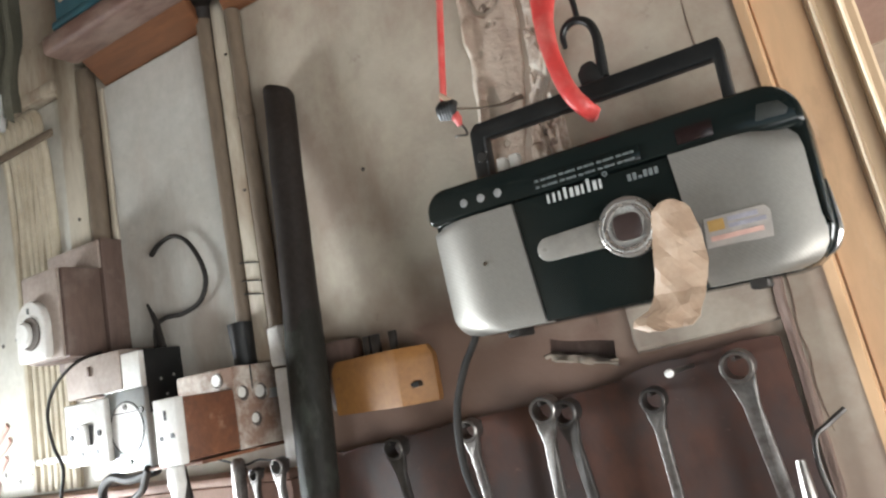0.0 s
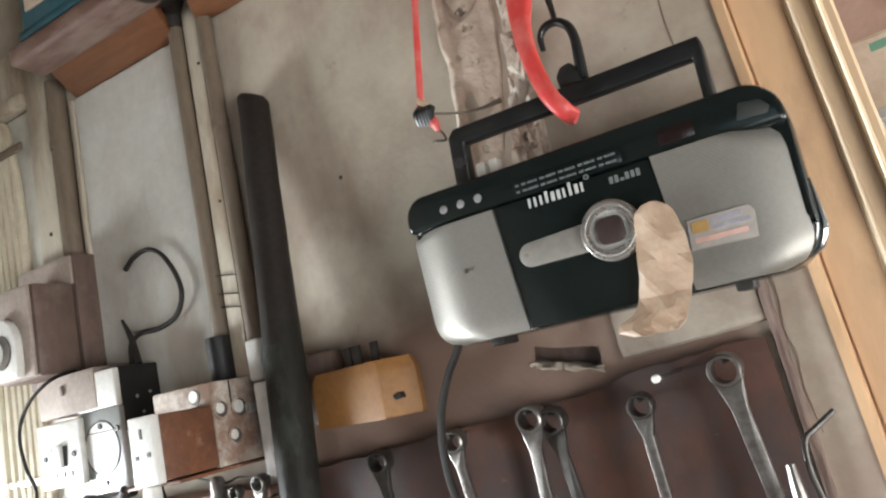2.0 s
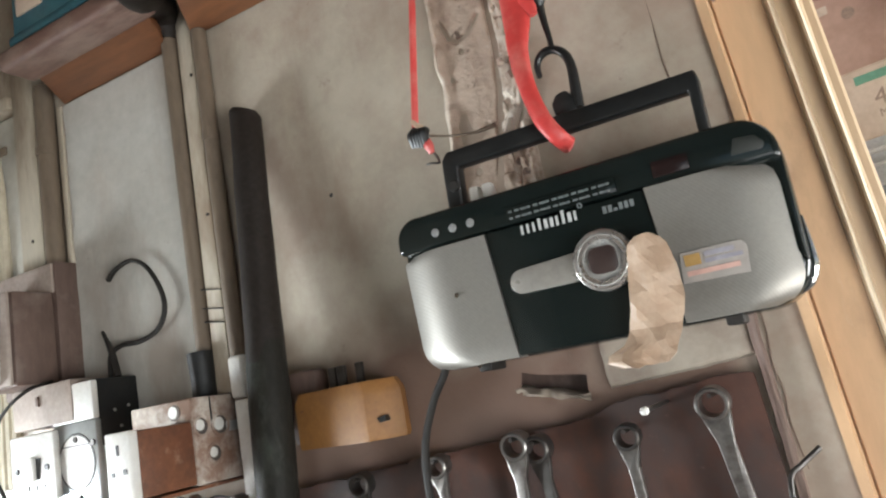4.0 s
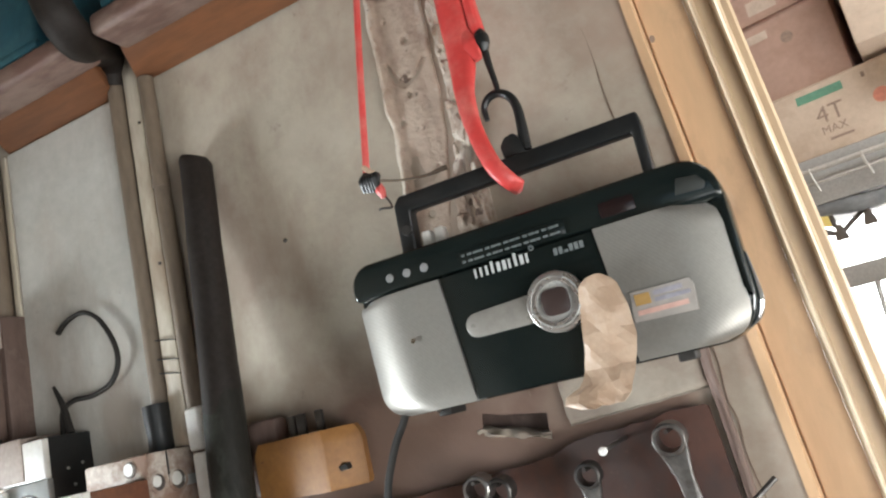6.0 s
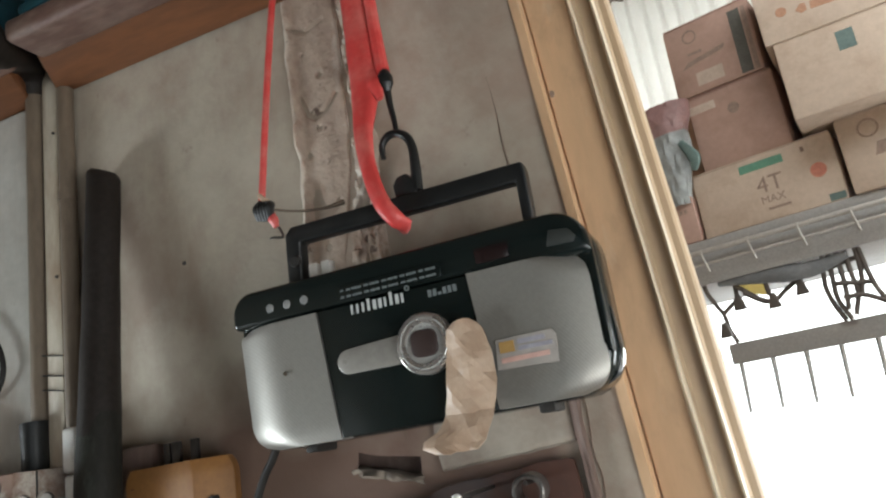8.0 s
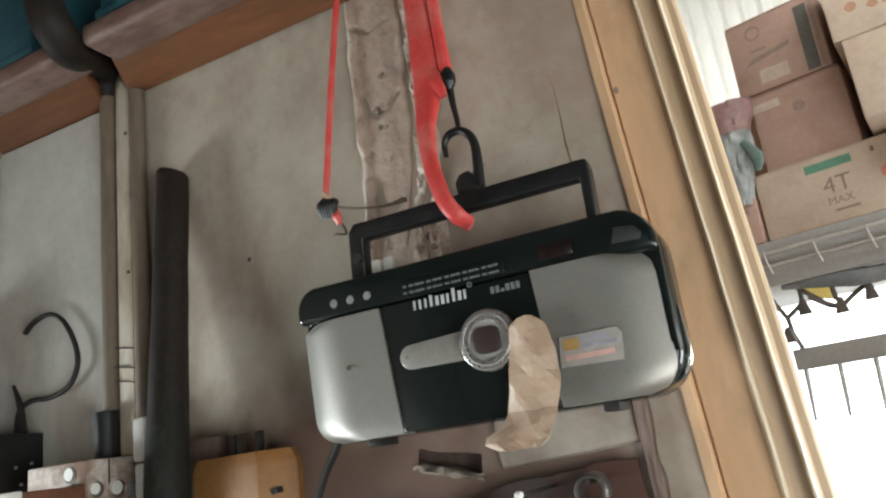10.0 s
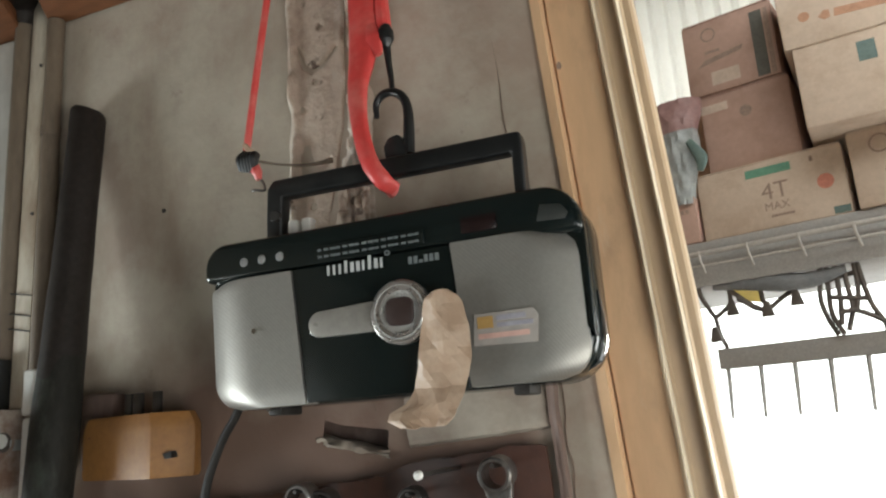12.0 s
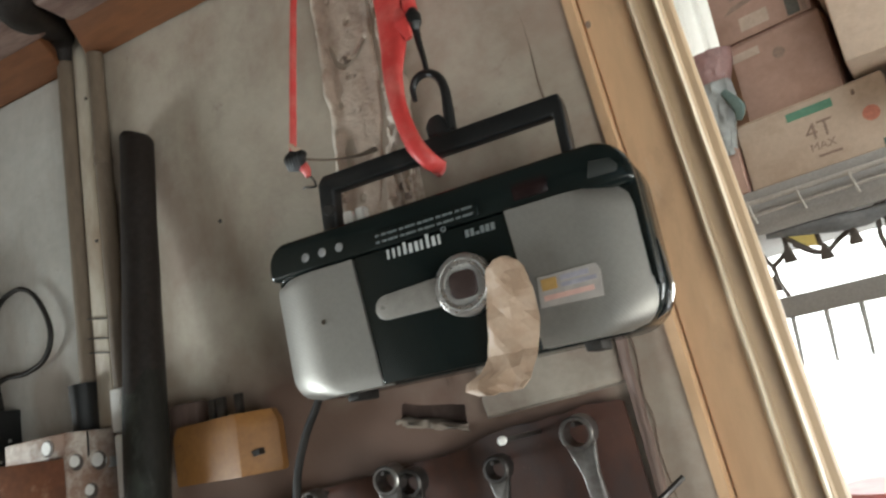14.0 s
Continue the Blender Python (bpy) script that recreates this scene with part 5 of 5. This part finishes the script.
part("print_bar", box(-0.0985, -0.058, 0.6309, 0.6317, 1.6735, 1.6775), M_PALERED, st)
# crumpled paper tape
TAPE = [(1.7150, -0.131, -0.119), (1.7115, -0.1370, -0.1130), (1.7030, -0.1400, -0.1075), (1.6900, -0.1430, -0.1035), (1.6560, -0.1470, -0.1030), (1.6480, -0.1510, -0.1045), (1.6400, -0.1520, -0.1095), (1.6300, -0.1550, -0.1125), (1.6230, -0.1720, -0.1150), (1.6165, -0.1735, -0.1170), (1.6115, -0.1600, -0.1240)]


def ridge(a):
    return abs((a % 2.0) - 1.0)


def paper(u, v):
    z = 1.7150 - 0.1035 * v
    x0, x1 = lerp(TAPE, z)
    x = x0 + (x1 - x0) * u
    warp = 0.5 * n3(x * 30, 1.7, z * 22)
    fold = 0.0026 * ridge(x * 52 + z * 31 + warp) + 0.0022 * ridge(z * 47 - x * 38 + 0.4 + 1.3 * warp) + 0.0006 * n3(x * 150, 9, z * 110)
    return (x + 0.0012 * n3(u * 3, 4, z * 70), 0.6265 - 0.003 * math.sin(math.pi * u) - fold - 0.010 * max(0, v - 0.72) / 0.28 - 0.004 * max(0, v - 0.86) / 0.14 * math.sin(7 * u), z + 0.0016 * n3(u * 9, 6.6, v * 4))


tape = part("paper_tape", thicken(grid(8, 18, paper), 0.0007), M_TAPE, radio, "crumpled beige paper tape")
for p in tape.data.polygons:
    p.use_smooth = False
solid("power_cable", tube([(-0.350, 0.675, 1.645), (-0.358, 0.676, 1.632), (-0.374, 0.677, 1.610), (-0.3905, 0.677, 1.5725), (-0.396, 0.678, 1.532), (-0.393, 0.680, 1.493), (-0.375, 0.684, 1.44), (-0.36, 0.69, 1.36)], 0.0040, 10), M_RUBBER, "black power cable hanging below the radio", "cable")

# ---- straps, string and hook ----
NAIL = (-0.205, 0.70, 2.70)
solid("strap_nail", tube([(NAIL[0], WALL + 0.01, NAIL[2]), (NAIL[0], 0.68, NAIL[2] + 0.01)], 0.005, 10, 1), M_DARKSTEEL, "bent nail carrying the red straps", "nail")
strap = thing("red_strap", (-0.19, 0.69, 1.82), "thick red rubber strap looped round the radio's handle", "strap")
part("front_run", tube([(-0.206, 0.697, 2.695), (-0.213, 0.694, 2.35), (-0.211, 0.688, 2.10), (-0.208, 0.684, 2.02), (-0.208, 0.678, 1.965), (-0.210, 0.668, 1.925), (-0.206, 0.660, 1.885), (-0.197, 0.657, 1.848), (-0.187, 0.662, 1.828), (-0.181, 0.675, 1.822)], [0.011, 0.012, 0.014, 0.0165, 0.0150, 0.0105, 0.0085, 0.0085, 0.0085, 0.007], 14, 10, flat=0.55), M_RED, strap)
part("back_run", tube([(-0.1815, 0.675, 1.8225), (-0.190, 0.686, 1.826), (-0.206, 0.693, 1.848), (-0.218, 0.697, 1.885), (-0.222, 0.698, 1.93), (-0.218, 0.70, 1.98), (-0.214, 0.70, 2.10), (-0.206, 0.70, 2.695)], [0.007, 0.0065, 0.0055, 0.0055, 0.006, 0.007, 0.008, 0.008], 12, 10, flat=0.6), M_RED, strap)
part("loose_end", tube([(-0.200, 0.680, 1.992), (-0.194, 0.676, 1.976), (-0.189, 0.674, 1.958)], [0.008, 0.0095, 0.004], 10, 6, flat=0.7), M_RED, strap)
part("cord_run", tube([(-0.204, 0.695, 2.69), (-0.197, 0.688, 2.30), (-0.1885, 0.683, 2.06), (-0.1855, 0.681, 1.99), (-0.1855, 0.681, 1.968)], [0.005, 0.005, 0.0065, 0.0075, 0.006], 10, 8), M_RED, strap)
hook = thing("snap_hook", (-0.18, 0.685, 1.855), "black snap hook tied to the strap above the handle", "hook")
b = bmesh.new()
bmesh.ops.create_icosphere(b, subdivisions=3, radius=0.010)
for v in b.verts:
    v.co = Vector((v.co.x * 0.85 - 0.1835, v.co.y * 0.8 + 0.679, v.co.z * 1.25 + 1.978)) + Vector((0, 0, 0.0015 * math.sin(v.co.z * 900)))
part("ball", b, M_MATTBLACK, hook)
part("wire", tube([(-0.183, 0.680, 1.970), (-0.1825, 0.681, 1.95), (-0.181, 0.681, 1.935), (-0.1805, 0.681, 1.918)], [0.0042, 0.0034, 0.003, 0.0026], 8), M_MATTBLACK, hook)
part("loop", tube([(-0.1985, 0.682, 1.898), (-0.1985, 0.682, 1.911), (-0.192, 0.682, 1.9195), (-0.181, 0.682, 1.9205), (-0.171, 0.682, 1.913), (-0.1665, 0.682, 1.900), (-0.1665, 0.682, 1.880), (-0.168, 0.682, 1.856)], [0.0026, 0.0034, 0.004, 0.0042, 0.0044, 0.0046, 0.0054, 0.0058], 10), M_MATTBLACK, hook)
part("jaw", extrude([(-0.192, 1.866), (-0.186, 1.874), (-0.176, 1.876), (-0.170, 1.868), (-0.166, 1.852), (-0.190, 1.852)], 0.676, 0.690, 0.003), M_MATTBLACK, hook)
string = thing("red_string", (-0.33, 0.668, 1.86), "taut thin red string tied to the radio's handle", "string")
part("cord", tube([(-0.3335, 0.664, 1.872), (-0.3325, 0.665, 1.895), (-0.3055, 0.667, 2.062), (-0.268, 0.68, 2.30), (-0.207, 0.697, 2.69)], [0.0042, 0.0036, 0.0036, 0.0036, 0.0036], 10, 8), M_RED, string)
b = None
for k in range(5):
    b = tube([(-0.3375 + 0.0034 * k, 0.664, 1.866 - 0.001 * k), (-0.3365 + 0.0034 * k, 0.6605, 1.877), (-0.334 + 0.0034 * k, 0.665, 1.886 - 0.0015 * k)], [0.0035, 0.0058, 0.0032], 8, 5, bm=b)
part("knot", b, M_MATTBLACK, string, "black wound knot")
part("tail", tube([(-0.326, 0.665, 1.872), (-0.3215, 0.664, 1.863), (-0.320, 0.665, 1.855)], [0.005, 0.0055, 0.003], 8), M_RED, string)
part("wire_loop", tube([(-0.322, 0.667, 1.860), (-0.316, 0.668, 1.850), (-0.314, 0.665, 1.843), (-0.322, 0.662, 1.844), (-0.327, 0.664, 1.8445)], 0.0014, 6), M_STEEL, string, "thin wire loop")
part("twig_wire", tube([(-0.325, 0.667, 1.876), (-0.305, 0.68, 1.872), (-0.285, 0.70, 1.874), (-0.266, 0.715, 1.880)], [0.0014, 0.0012, 0.0016, 0.003], 6), M_BROWNCONDUIT, string, "thin brown wire")
part("frayed_end", tube([(-0.3345, 0.663, 1.893), (-0.328, 0.660, 1.886), (-0.322, 0.660, 1.884)], [0.0030, 0.0028, 0.001], 6), M_TAPE, string)

# ---- the store room beyond the doorway ----
# its shelf stands askew to the tool wall: u along it, v behind its front, z up
STORE = Matrix.Translation((0, 2.68, 0)) @ Matrix.Rotation(radians(-16), 4, "Z")
rack = thing("storage_rack", (0.6, 0.3, 0), "grey metal storage rack with a wire front rail", "rack", m=STORE)
part("shelf_tray", box(-0.6, 1.9, 0.02, 0.62, 1.998, 2.110, 0.004), M_RACK, rack)
part("shelf_top", box(-0.6, 1.9, 0.012, 0.62, 2.112, 2.146, 0.003), M_RACK, rack)
for z, r in ((2.104, 0.0085), (2.062, 0.0050)):
    part("rail", tube([(-0.6, -0.006, z), (0.6, -0.008, z), (1.9, -0.006, z)], r, 8, 1), M_RACKWIRE, rack)
for i in range(16):
    u = -0.44 + 0.155 * i
    part("upright_wire", tube([(u, -0.012, 2.112), (u + 0.004, -0.016, 2.08), (u + 0.012, -0.006, 2.035)], 0.0042, 6, 3), M_RACKWIRE, rack)
for u in (-0.58, 1.88):
    for v in (0.06, 0.58):
        part("post", box(u - 0.02, u + 0.02, v - 0.02, v + 0.02, 0, 1.998, 0.003), M_RACK, rack)


FRONT = {}


def carton(u0, u1, v0, v1, z0, z1, material, label, flaps=True, tilt=0.0):
    ob = thing("carton", ((u0 + u1) / 2, (v0 + v1) / 2, z0), label, "carton", "cartons on the rack", m=STORE)
    FRONT[ob.name] = v0
    if tilt:
        ob.matrix_world = ob.matrix_world @ pose(0, 0, 0, 0, tilt, 0)
    part("body", box(u0, u1, v0, v1, z0, z1, 0.006, 2), material, ob)
    if flaps:
        part("top_flap", box(u0 + 0.004, u1 - 0.004, v0 - 0.001, (v0 + v1) / 2, z1 - 0.001, z1 + 0.004, 0.001), material, ob)
    return ob


def mark(ob, name, u0, u1, z0, z1, material, slant=0.0):
    part(name, extrude([(u0, z0), (u1, z0), (u1 + slant, z1), (u0 + slant, z1)], FRONT[ob.name] - 0.0008, FRONT[ob.name] + 0.003), material, ob)


def lettering(ob, text, u, z, size, material):
    """Printed letters, flat on a carton's front."""
    cu = bpy.data.curves.new("lettering", "FONT")
    cu.body, cu.size, cu.extrude = text, size, 0.0008
    tmp = new("lettering", cu)
    bpy.context.view_layer.update()
    me = bpy.data.meshes.new_from_object(tmp.evaluated_get(bpy.context.evaluated_depsgraph_get()))
    bpy.data.objects.remove(tmp)
    b = bmesh.new()
    b.from_mesh(me)
    bpy.data.meshes.remove(me)
    for q in b.verts:
        q.co = Vector((u + q.co.x, FRONT[ob.name] - 0.0002 - q.co.z, z + q.co.y))
    part("lettering", b, material, ob)


c = carton(0.045, 0.497, 0.02, 0.36, 2.147, 2.372, M_CARDPALE, "wide pale carton with green and brown print")
mark(c, "green_bar", 0.205, 0.345, 2.325, 2.353, M_GREENINK)
lettering(c, "4T", 0.245, 2.243, 0.078, M_BROWNINK)
lettering(c, "MAX", 0.248, 2.206, 0.036, M_BROWNINK)
mark(c, "print_bar", 0.265, 0.335, 2.182, 2.190, M_BROWNINK)
part("red_disc", disc(0.437, 2.262, 0.0192, 0.023, 0.024, 24), M_REDINK, c)
mark(c, "print_bar", 0.402, 0.412, 2.335, 2.352, M_BROWNINK)
mark(c, "green_corner", 0.445, 0.492, 2.152, 2.175, M_TEALINK)
c = carton(0.515, 0.96, 0.0, 0.36, 2.147, 2.385, M_CARDPALE, "pale brown carton with faint brown print")
mark(c, "print_bar", 0.60, 0.78, 2.245, 2.285, M_BROWNINK, 0.012)
part("ring_mark", disc(0.60, 2.335, -0.0008, 0.003, 0.030, 24, hole=0.024), M_BROWNINK, c)
c = carton(-0.095, 0.036, 0.01, 0.30, 2.147, 2.305, M_CARDPINK, "small reddish carton at the end of the rack")
mark(c, "print_bar", -0.022, -0.008, 2.252, 2.268, M_BROWNINK)
mark(c, "print_bar", -0.004, 0.008, 2.252, 2.268, M_BROWNINK)
c = carton(0.092, 0.388, 0.035, 0.36, 2.379, 2.650, M_CARDPINK, "reddish brown carton with a round hand hole")
part("hand_hole", disc(0.240, 2.568, 0.0342, 0.038, 0.020, 24), M_BROWNINK, c)
part("tape_strip", box(0.093, 0.185, 0.0340, 0.038, 2.592, 2.622, 0.001), M_CLEARTAPE, c)
c = carton(0.068, 0.372, 0.03, 0.33, 2.660, 2.930, M_CARDPINK, "brown carton with a printed ring and a dark band", tilt=0.7)
part("ring_mark", disc(0.158, 2.877, 0.0292, 0.033, 0.026, 26, hole=0.020), M_BROWNINK, c)
part("print_bar", extrude([(0.108, 2.762), (0.262, 2.786), (0.268, 2.804), (0.135, 2.786)], 0.0292, 0.033), M_BROWNINK, c)
mark(c, "print_bar", 0.138, 0.190, 2.806, 2.817, M_BROWNINK)
mark(c, "tape_strip", 0.150, 0.245, 2.685, 2.735, M_CLEARTAPE)
mark(c, "dark_band", 0.300, 0.340, 2.668, 2.905, M_DARKINK)
mark(c, "dark_band", 0.345, 0.360, 2.668, 2.905, M_BROWNINK)
c = carton(0.412, 0.97, -0.10, 0.33, 2.392, 2.70, M_CARDPALE, "large pale lidded carton with orange print and a teal label", flaps=False)
lid = part("lid", box(0.392, 0.985, -0.108, 0.338, 2.650, 2.905, 0.006), M_CARDPALE, c)
part("lid_rim", box(0.388, 0.989, -0.112, 0.342, 2.872, 2.908, 0.005), M_CARDPALE, lid)
part("orange_dot", disc(0.462, 2.742, -0.1088, -0.105, 0.016, 18), M_ORANGEINK, c)
part("orange_mark", extrude([(0.500, 2.728), (0.515, 2.714), (0.532, 2.718), (0.532, 2.742), (0.518, 2.745)], -0.1088, -0.105), M_ORANGEINK, c)
part("orange_bar", extrude([(0.542, 2.716), (0.750, 2.704), (0.750, 2.726), (0.545, 2.742)], -0.1088, -0.105), M_ORANGEINK, c)
part("print_bar", extrude([(0.555, 2.782), (0.610, 2.776), (0.610, 2.783), (0.555, 2.789)], -0.1088, -0.105), M_BROWNINK, c)
mark(c, "teal_label", 0.581, 0.629, 2.556, 2.618, M_TEALINK)
c.matrix_world = c.matrix_world @ pose(0, 0, 0, 0, 0, 6)
c = carton(1.0, 1.46, 0.03, 0.36, 2.147, 2.40, M_CARD, "brown carton at the far end of the rack")
c = carton(1.05, 1.50, 0.03, 0.36, 2.41, 2.80, M_CARD, "brown carton stacked at the far end of the rack")

# added to block the bright backdrop in the gap behind the bag
c = carton(-0.40, 0.075, 0.40, 0.61, 2.147, 2.80, M_CARD, "tall brown carton added to close off daylight behind the plastic bag")

# plastic bag between the cartons and the doorway


def bagsurf(u, v):
    z = 2.655 - 0.37 * v
    a = 2 * math.pi * u
    w = 0.085 * (1 - 0.55 * v) + 0.012 * n3(math.cos(a) * 2, math.sin(a) * 2, v * 5)
    return (0.015 - 0.02 * v + w * math.cos(a), 0.02 + 0.05 * (1 - 0.5 * v) * math.sin(a) + 0.01 * n3(math.cos(a) * 4, 1, v * 7), z)


bag = thing("plastic_bag", (0.0, 0.02, 2.28), "crumpled grey green plastic bag with a faded pink top", "bag", m=STORE)
part("sack", grid(36, 30, bagsurf), M_BAG, bag)
part("pink_top", grid(36, 10, lambda u, v: tuple(Vector(bagsurf(u, v * 0.3)) * 1.0 + Vector((0.003 * math.cos(2 * math.pi * u), 0.003 * math.sin(2 * math.pi * u), 0.001)))), M_BAGPINK, bag, "faded pink plastic")
part("green_fold", tube([(0.05, -0.012, 2.50), (0.085, -0.015, 2.43), (0.075, -0.012, 2.385)], [0.012, 0.022, 0.010], 8, 6, flat=0.6), M_TEALINK, bag, "green plastic fold")

# pale ribbed sheet behind the cartons


def ribs(u, v):
    x = -0.9 + 2.9 * u
    return (x, 0.75 + 0.022 * math.sin(x * 2 * math.pi / 0.076) + 0.01 * n3(x * 3, 0, v * 2), 2.915 + 0.665 * v)


solid("roof_sheet", grid(420, 6, ribs), M_SHEET, "pale ribbed translucent roofing sheet", "roof sheet", kind="structure", m=STORE)

# gate rail with spikes, and brackets hanging over it
gate = thing("gate", (0.6, 0.10, 0), "grey metal gate rail with hanging rods in the daylight", "gate", m=STORE)
part("top_rail", box(0.008, 1.85, 0.08, 0.12, 1.722, 1.790, 0.004), M_RACK, gate)
for i in range(17):
    u = 0.030 + 0.104 * i
    part("rod", tube([(u, 0.10, 1.724), (u - 0.004, 0.10, 1.65), (u - 0.010, 0.10, 1.56)], [0.0082, 0.0074, 0.0052], 8, 4), M_RACK, gate)
for u in (0.03, 1.82):
    part("post", box(u - 0.018, u + 0.018, 0.122, 0.158, 0, 1.79, 0.003), M_RACK, gate) if u > 1 else None
part("stile", box(1.0, 1.03, 0.122, 0.15, 0, 1.79, 0.003), M_RACK, gate)


def bracket(lines, label, flare=()):
    """A dark hanging bracket of welded bars. lines: runs of (u, z)."""
    ob = thing("hanging_bracket", (lines[0][0][0], 0.04, lines[0][-1][1]), label, "bracket", "brackets under the rack", m=STORE)
    for run in lines:
        part("bar", tube([(u, 0.05 + 0.006 * k, z) for k, (u, z) in enumerate(run)], 0.0078, 8, 3), M_BARE, ob)
    for u, z in flare:
        part("flared_end", extrude([(u - 0.007, z + 0.05), (u + 0.007, z + 0.05), (u + 0.020, z), (u - 0.020, z)], 0.04, 0.062, 0.002), M_BARE, ob)


bracket([[(-0.012, 2.02), (-0.010, 1.971), (0.011, 1.921), (0.025, 1.889), (0.028, 1.841), (0.044, 1.790)], [(0.025, 1.889), (0.062, 1.915), (0.083, 1.940), (0.080, 2.02)], [(0.078, 1.985), (0.154, 1.914), (0.202, 1.889)], [(0.110, 1.945), (0.160, 1.905), (0.190, 1.898)]], "dark bent bracket hanging under the rack", [(0.088, 1.892), (0.022, 1.812), (0.196, 1.873)])
bracket([[(0.206, 1.899), (0.240, 1.924), (0.273, 1.950), (0.275, 2.02)], [(0.182, 2.02), (0.183, 1.96), (0.185, 1.918)]], "dark forked bracket hanging under the rack")
bracket([[(0.282, 2.02), (0.284, 1.95), (0.287, 1.920)]], "dark hanging rod with a flared end", [(0.287, 1.896)])
bracket([[(0.372, 2.02), (0.358, 1.94), (0.353, 1.895), (0.364, 1.839), (0.382, 1.790)], [(0.388, 2.02), (0.380, 1.93), (0.377, 1.856), (0.400, 1.790)], [(0.410, 2.02), (0.408, 1.90), (0.398, 1.819)], [(0.432, 2.02), (0.434, 1.92), (0.436, 1.867), (0.413, 1.800)], [(0.462, 2.02), (0.462, 1.93), (0.445, 1.856)], [(0.469, 2.02), (0.479, 1.92), (0.491, 1.859), (0.511, 1.815), (0.514, 1.790)], [(0.395, 1.855), (0.445, 1.856), (0.500, 1.825), (0.53, 1.80)], [(0.385, 1.905), (0.44, 1.895), (0.485, 1.888)], [(0.37, 1.955), (0.42, 1.965), (0.47, 1.972)]], "tangle of dark welded brackets under the rack")
bracket([[(0.53, 2.10), (0.575, 2.05), (0.588, 1.97)]], "dark rod hanging from the rail by a cord", [(0.59, 1.925)])
bracket([[(0.70, 2.05), (0.72, 1.95), (0.69, 1.86), (0.73, 1.80)], [(0.78, 2.05), (0.74, 1.94), (0.80, 1.86)]], "dark welded bracket under the rack")
solid("folded_plastic", tube([(0.04, 0.04, 1.992), (0.14, 0.04, 1.986), (0.25, 0.04, 1.972), (0.34, 0.045, 1.968), (0.44, 0.04, 1.984)], [0.010, 0.020, 0.028, 0.026, 0.012], 10, 8, flat=0.8), mat("dark_grey_plastic_sheet", (0.16, 0.165, 0.17), 0.45, second=(0.25, 0.25, 0.25), amount=0.7, big=14, fine=80, grain=0.12, bump=0.4, depth=0.006), "folded dark grey plastic sheet under the rack", "plastic sheet", m=STORE)
M_TAG = mat("pale_yellow_plastic", (0.85, 0.72, 0.36), 0.5)
_nt = M_TAG.node_tree
_tr, _ms = _nt.nodes.new("ShaderNodeBsdfTranslucent"), _nt.nodes.new("ShaderNodeMixShader")
_tr.inputs["Color"].default_value = (0.9, 0.80, 0.45, 1)
_ms.inputs["Fac"].default_value = 0.7
_nt.links.new(_nt.nodes["Principled BSDF"].outputs["BSDF"], _ms.inputs[1])
_nt.links.new(_tr.outputs["BSDF"], _ms.inputs[2])
_nt.links.new(_ms.outputs["Shader"], _nt.nodes["Material Output"].inputs["Surface"])
solid("yellow_tag", extrude([(0.084, 1.984), (0.179, 1.992), (0.183, 1.922), (0.130, 1.936)], 0.080, 0.084), M_TAG, "pale yellow plastic tag hanging under the rack", "tag", m=STORE)
drum = thing("red_drum", (0.22, 3.05, 0), "red plastic drum standing in the daylight", "drum")
b = disc(0, 0, 0, 1.13, 0.2, 36, bevel=0.015)
for v in b.verts:
    v.co = Vector((0.22 + v.co.x, 3.05 + v.co.z, 1.13 - v.co.y))
part("body", b, M_REDPLASTIC, drum)
for z in (0.45, 0.85):
    b = disc(0, 0, 0, 0.03, 0.206, 36, bevel=0.008)
    for v in b.verts:
        v.co = Vector((0.22 + v.co.x, 3.05 + v.co.z, z + v.co.y))
    part("hoop", b, M_REDPLASTIC, drum)
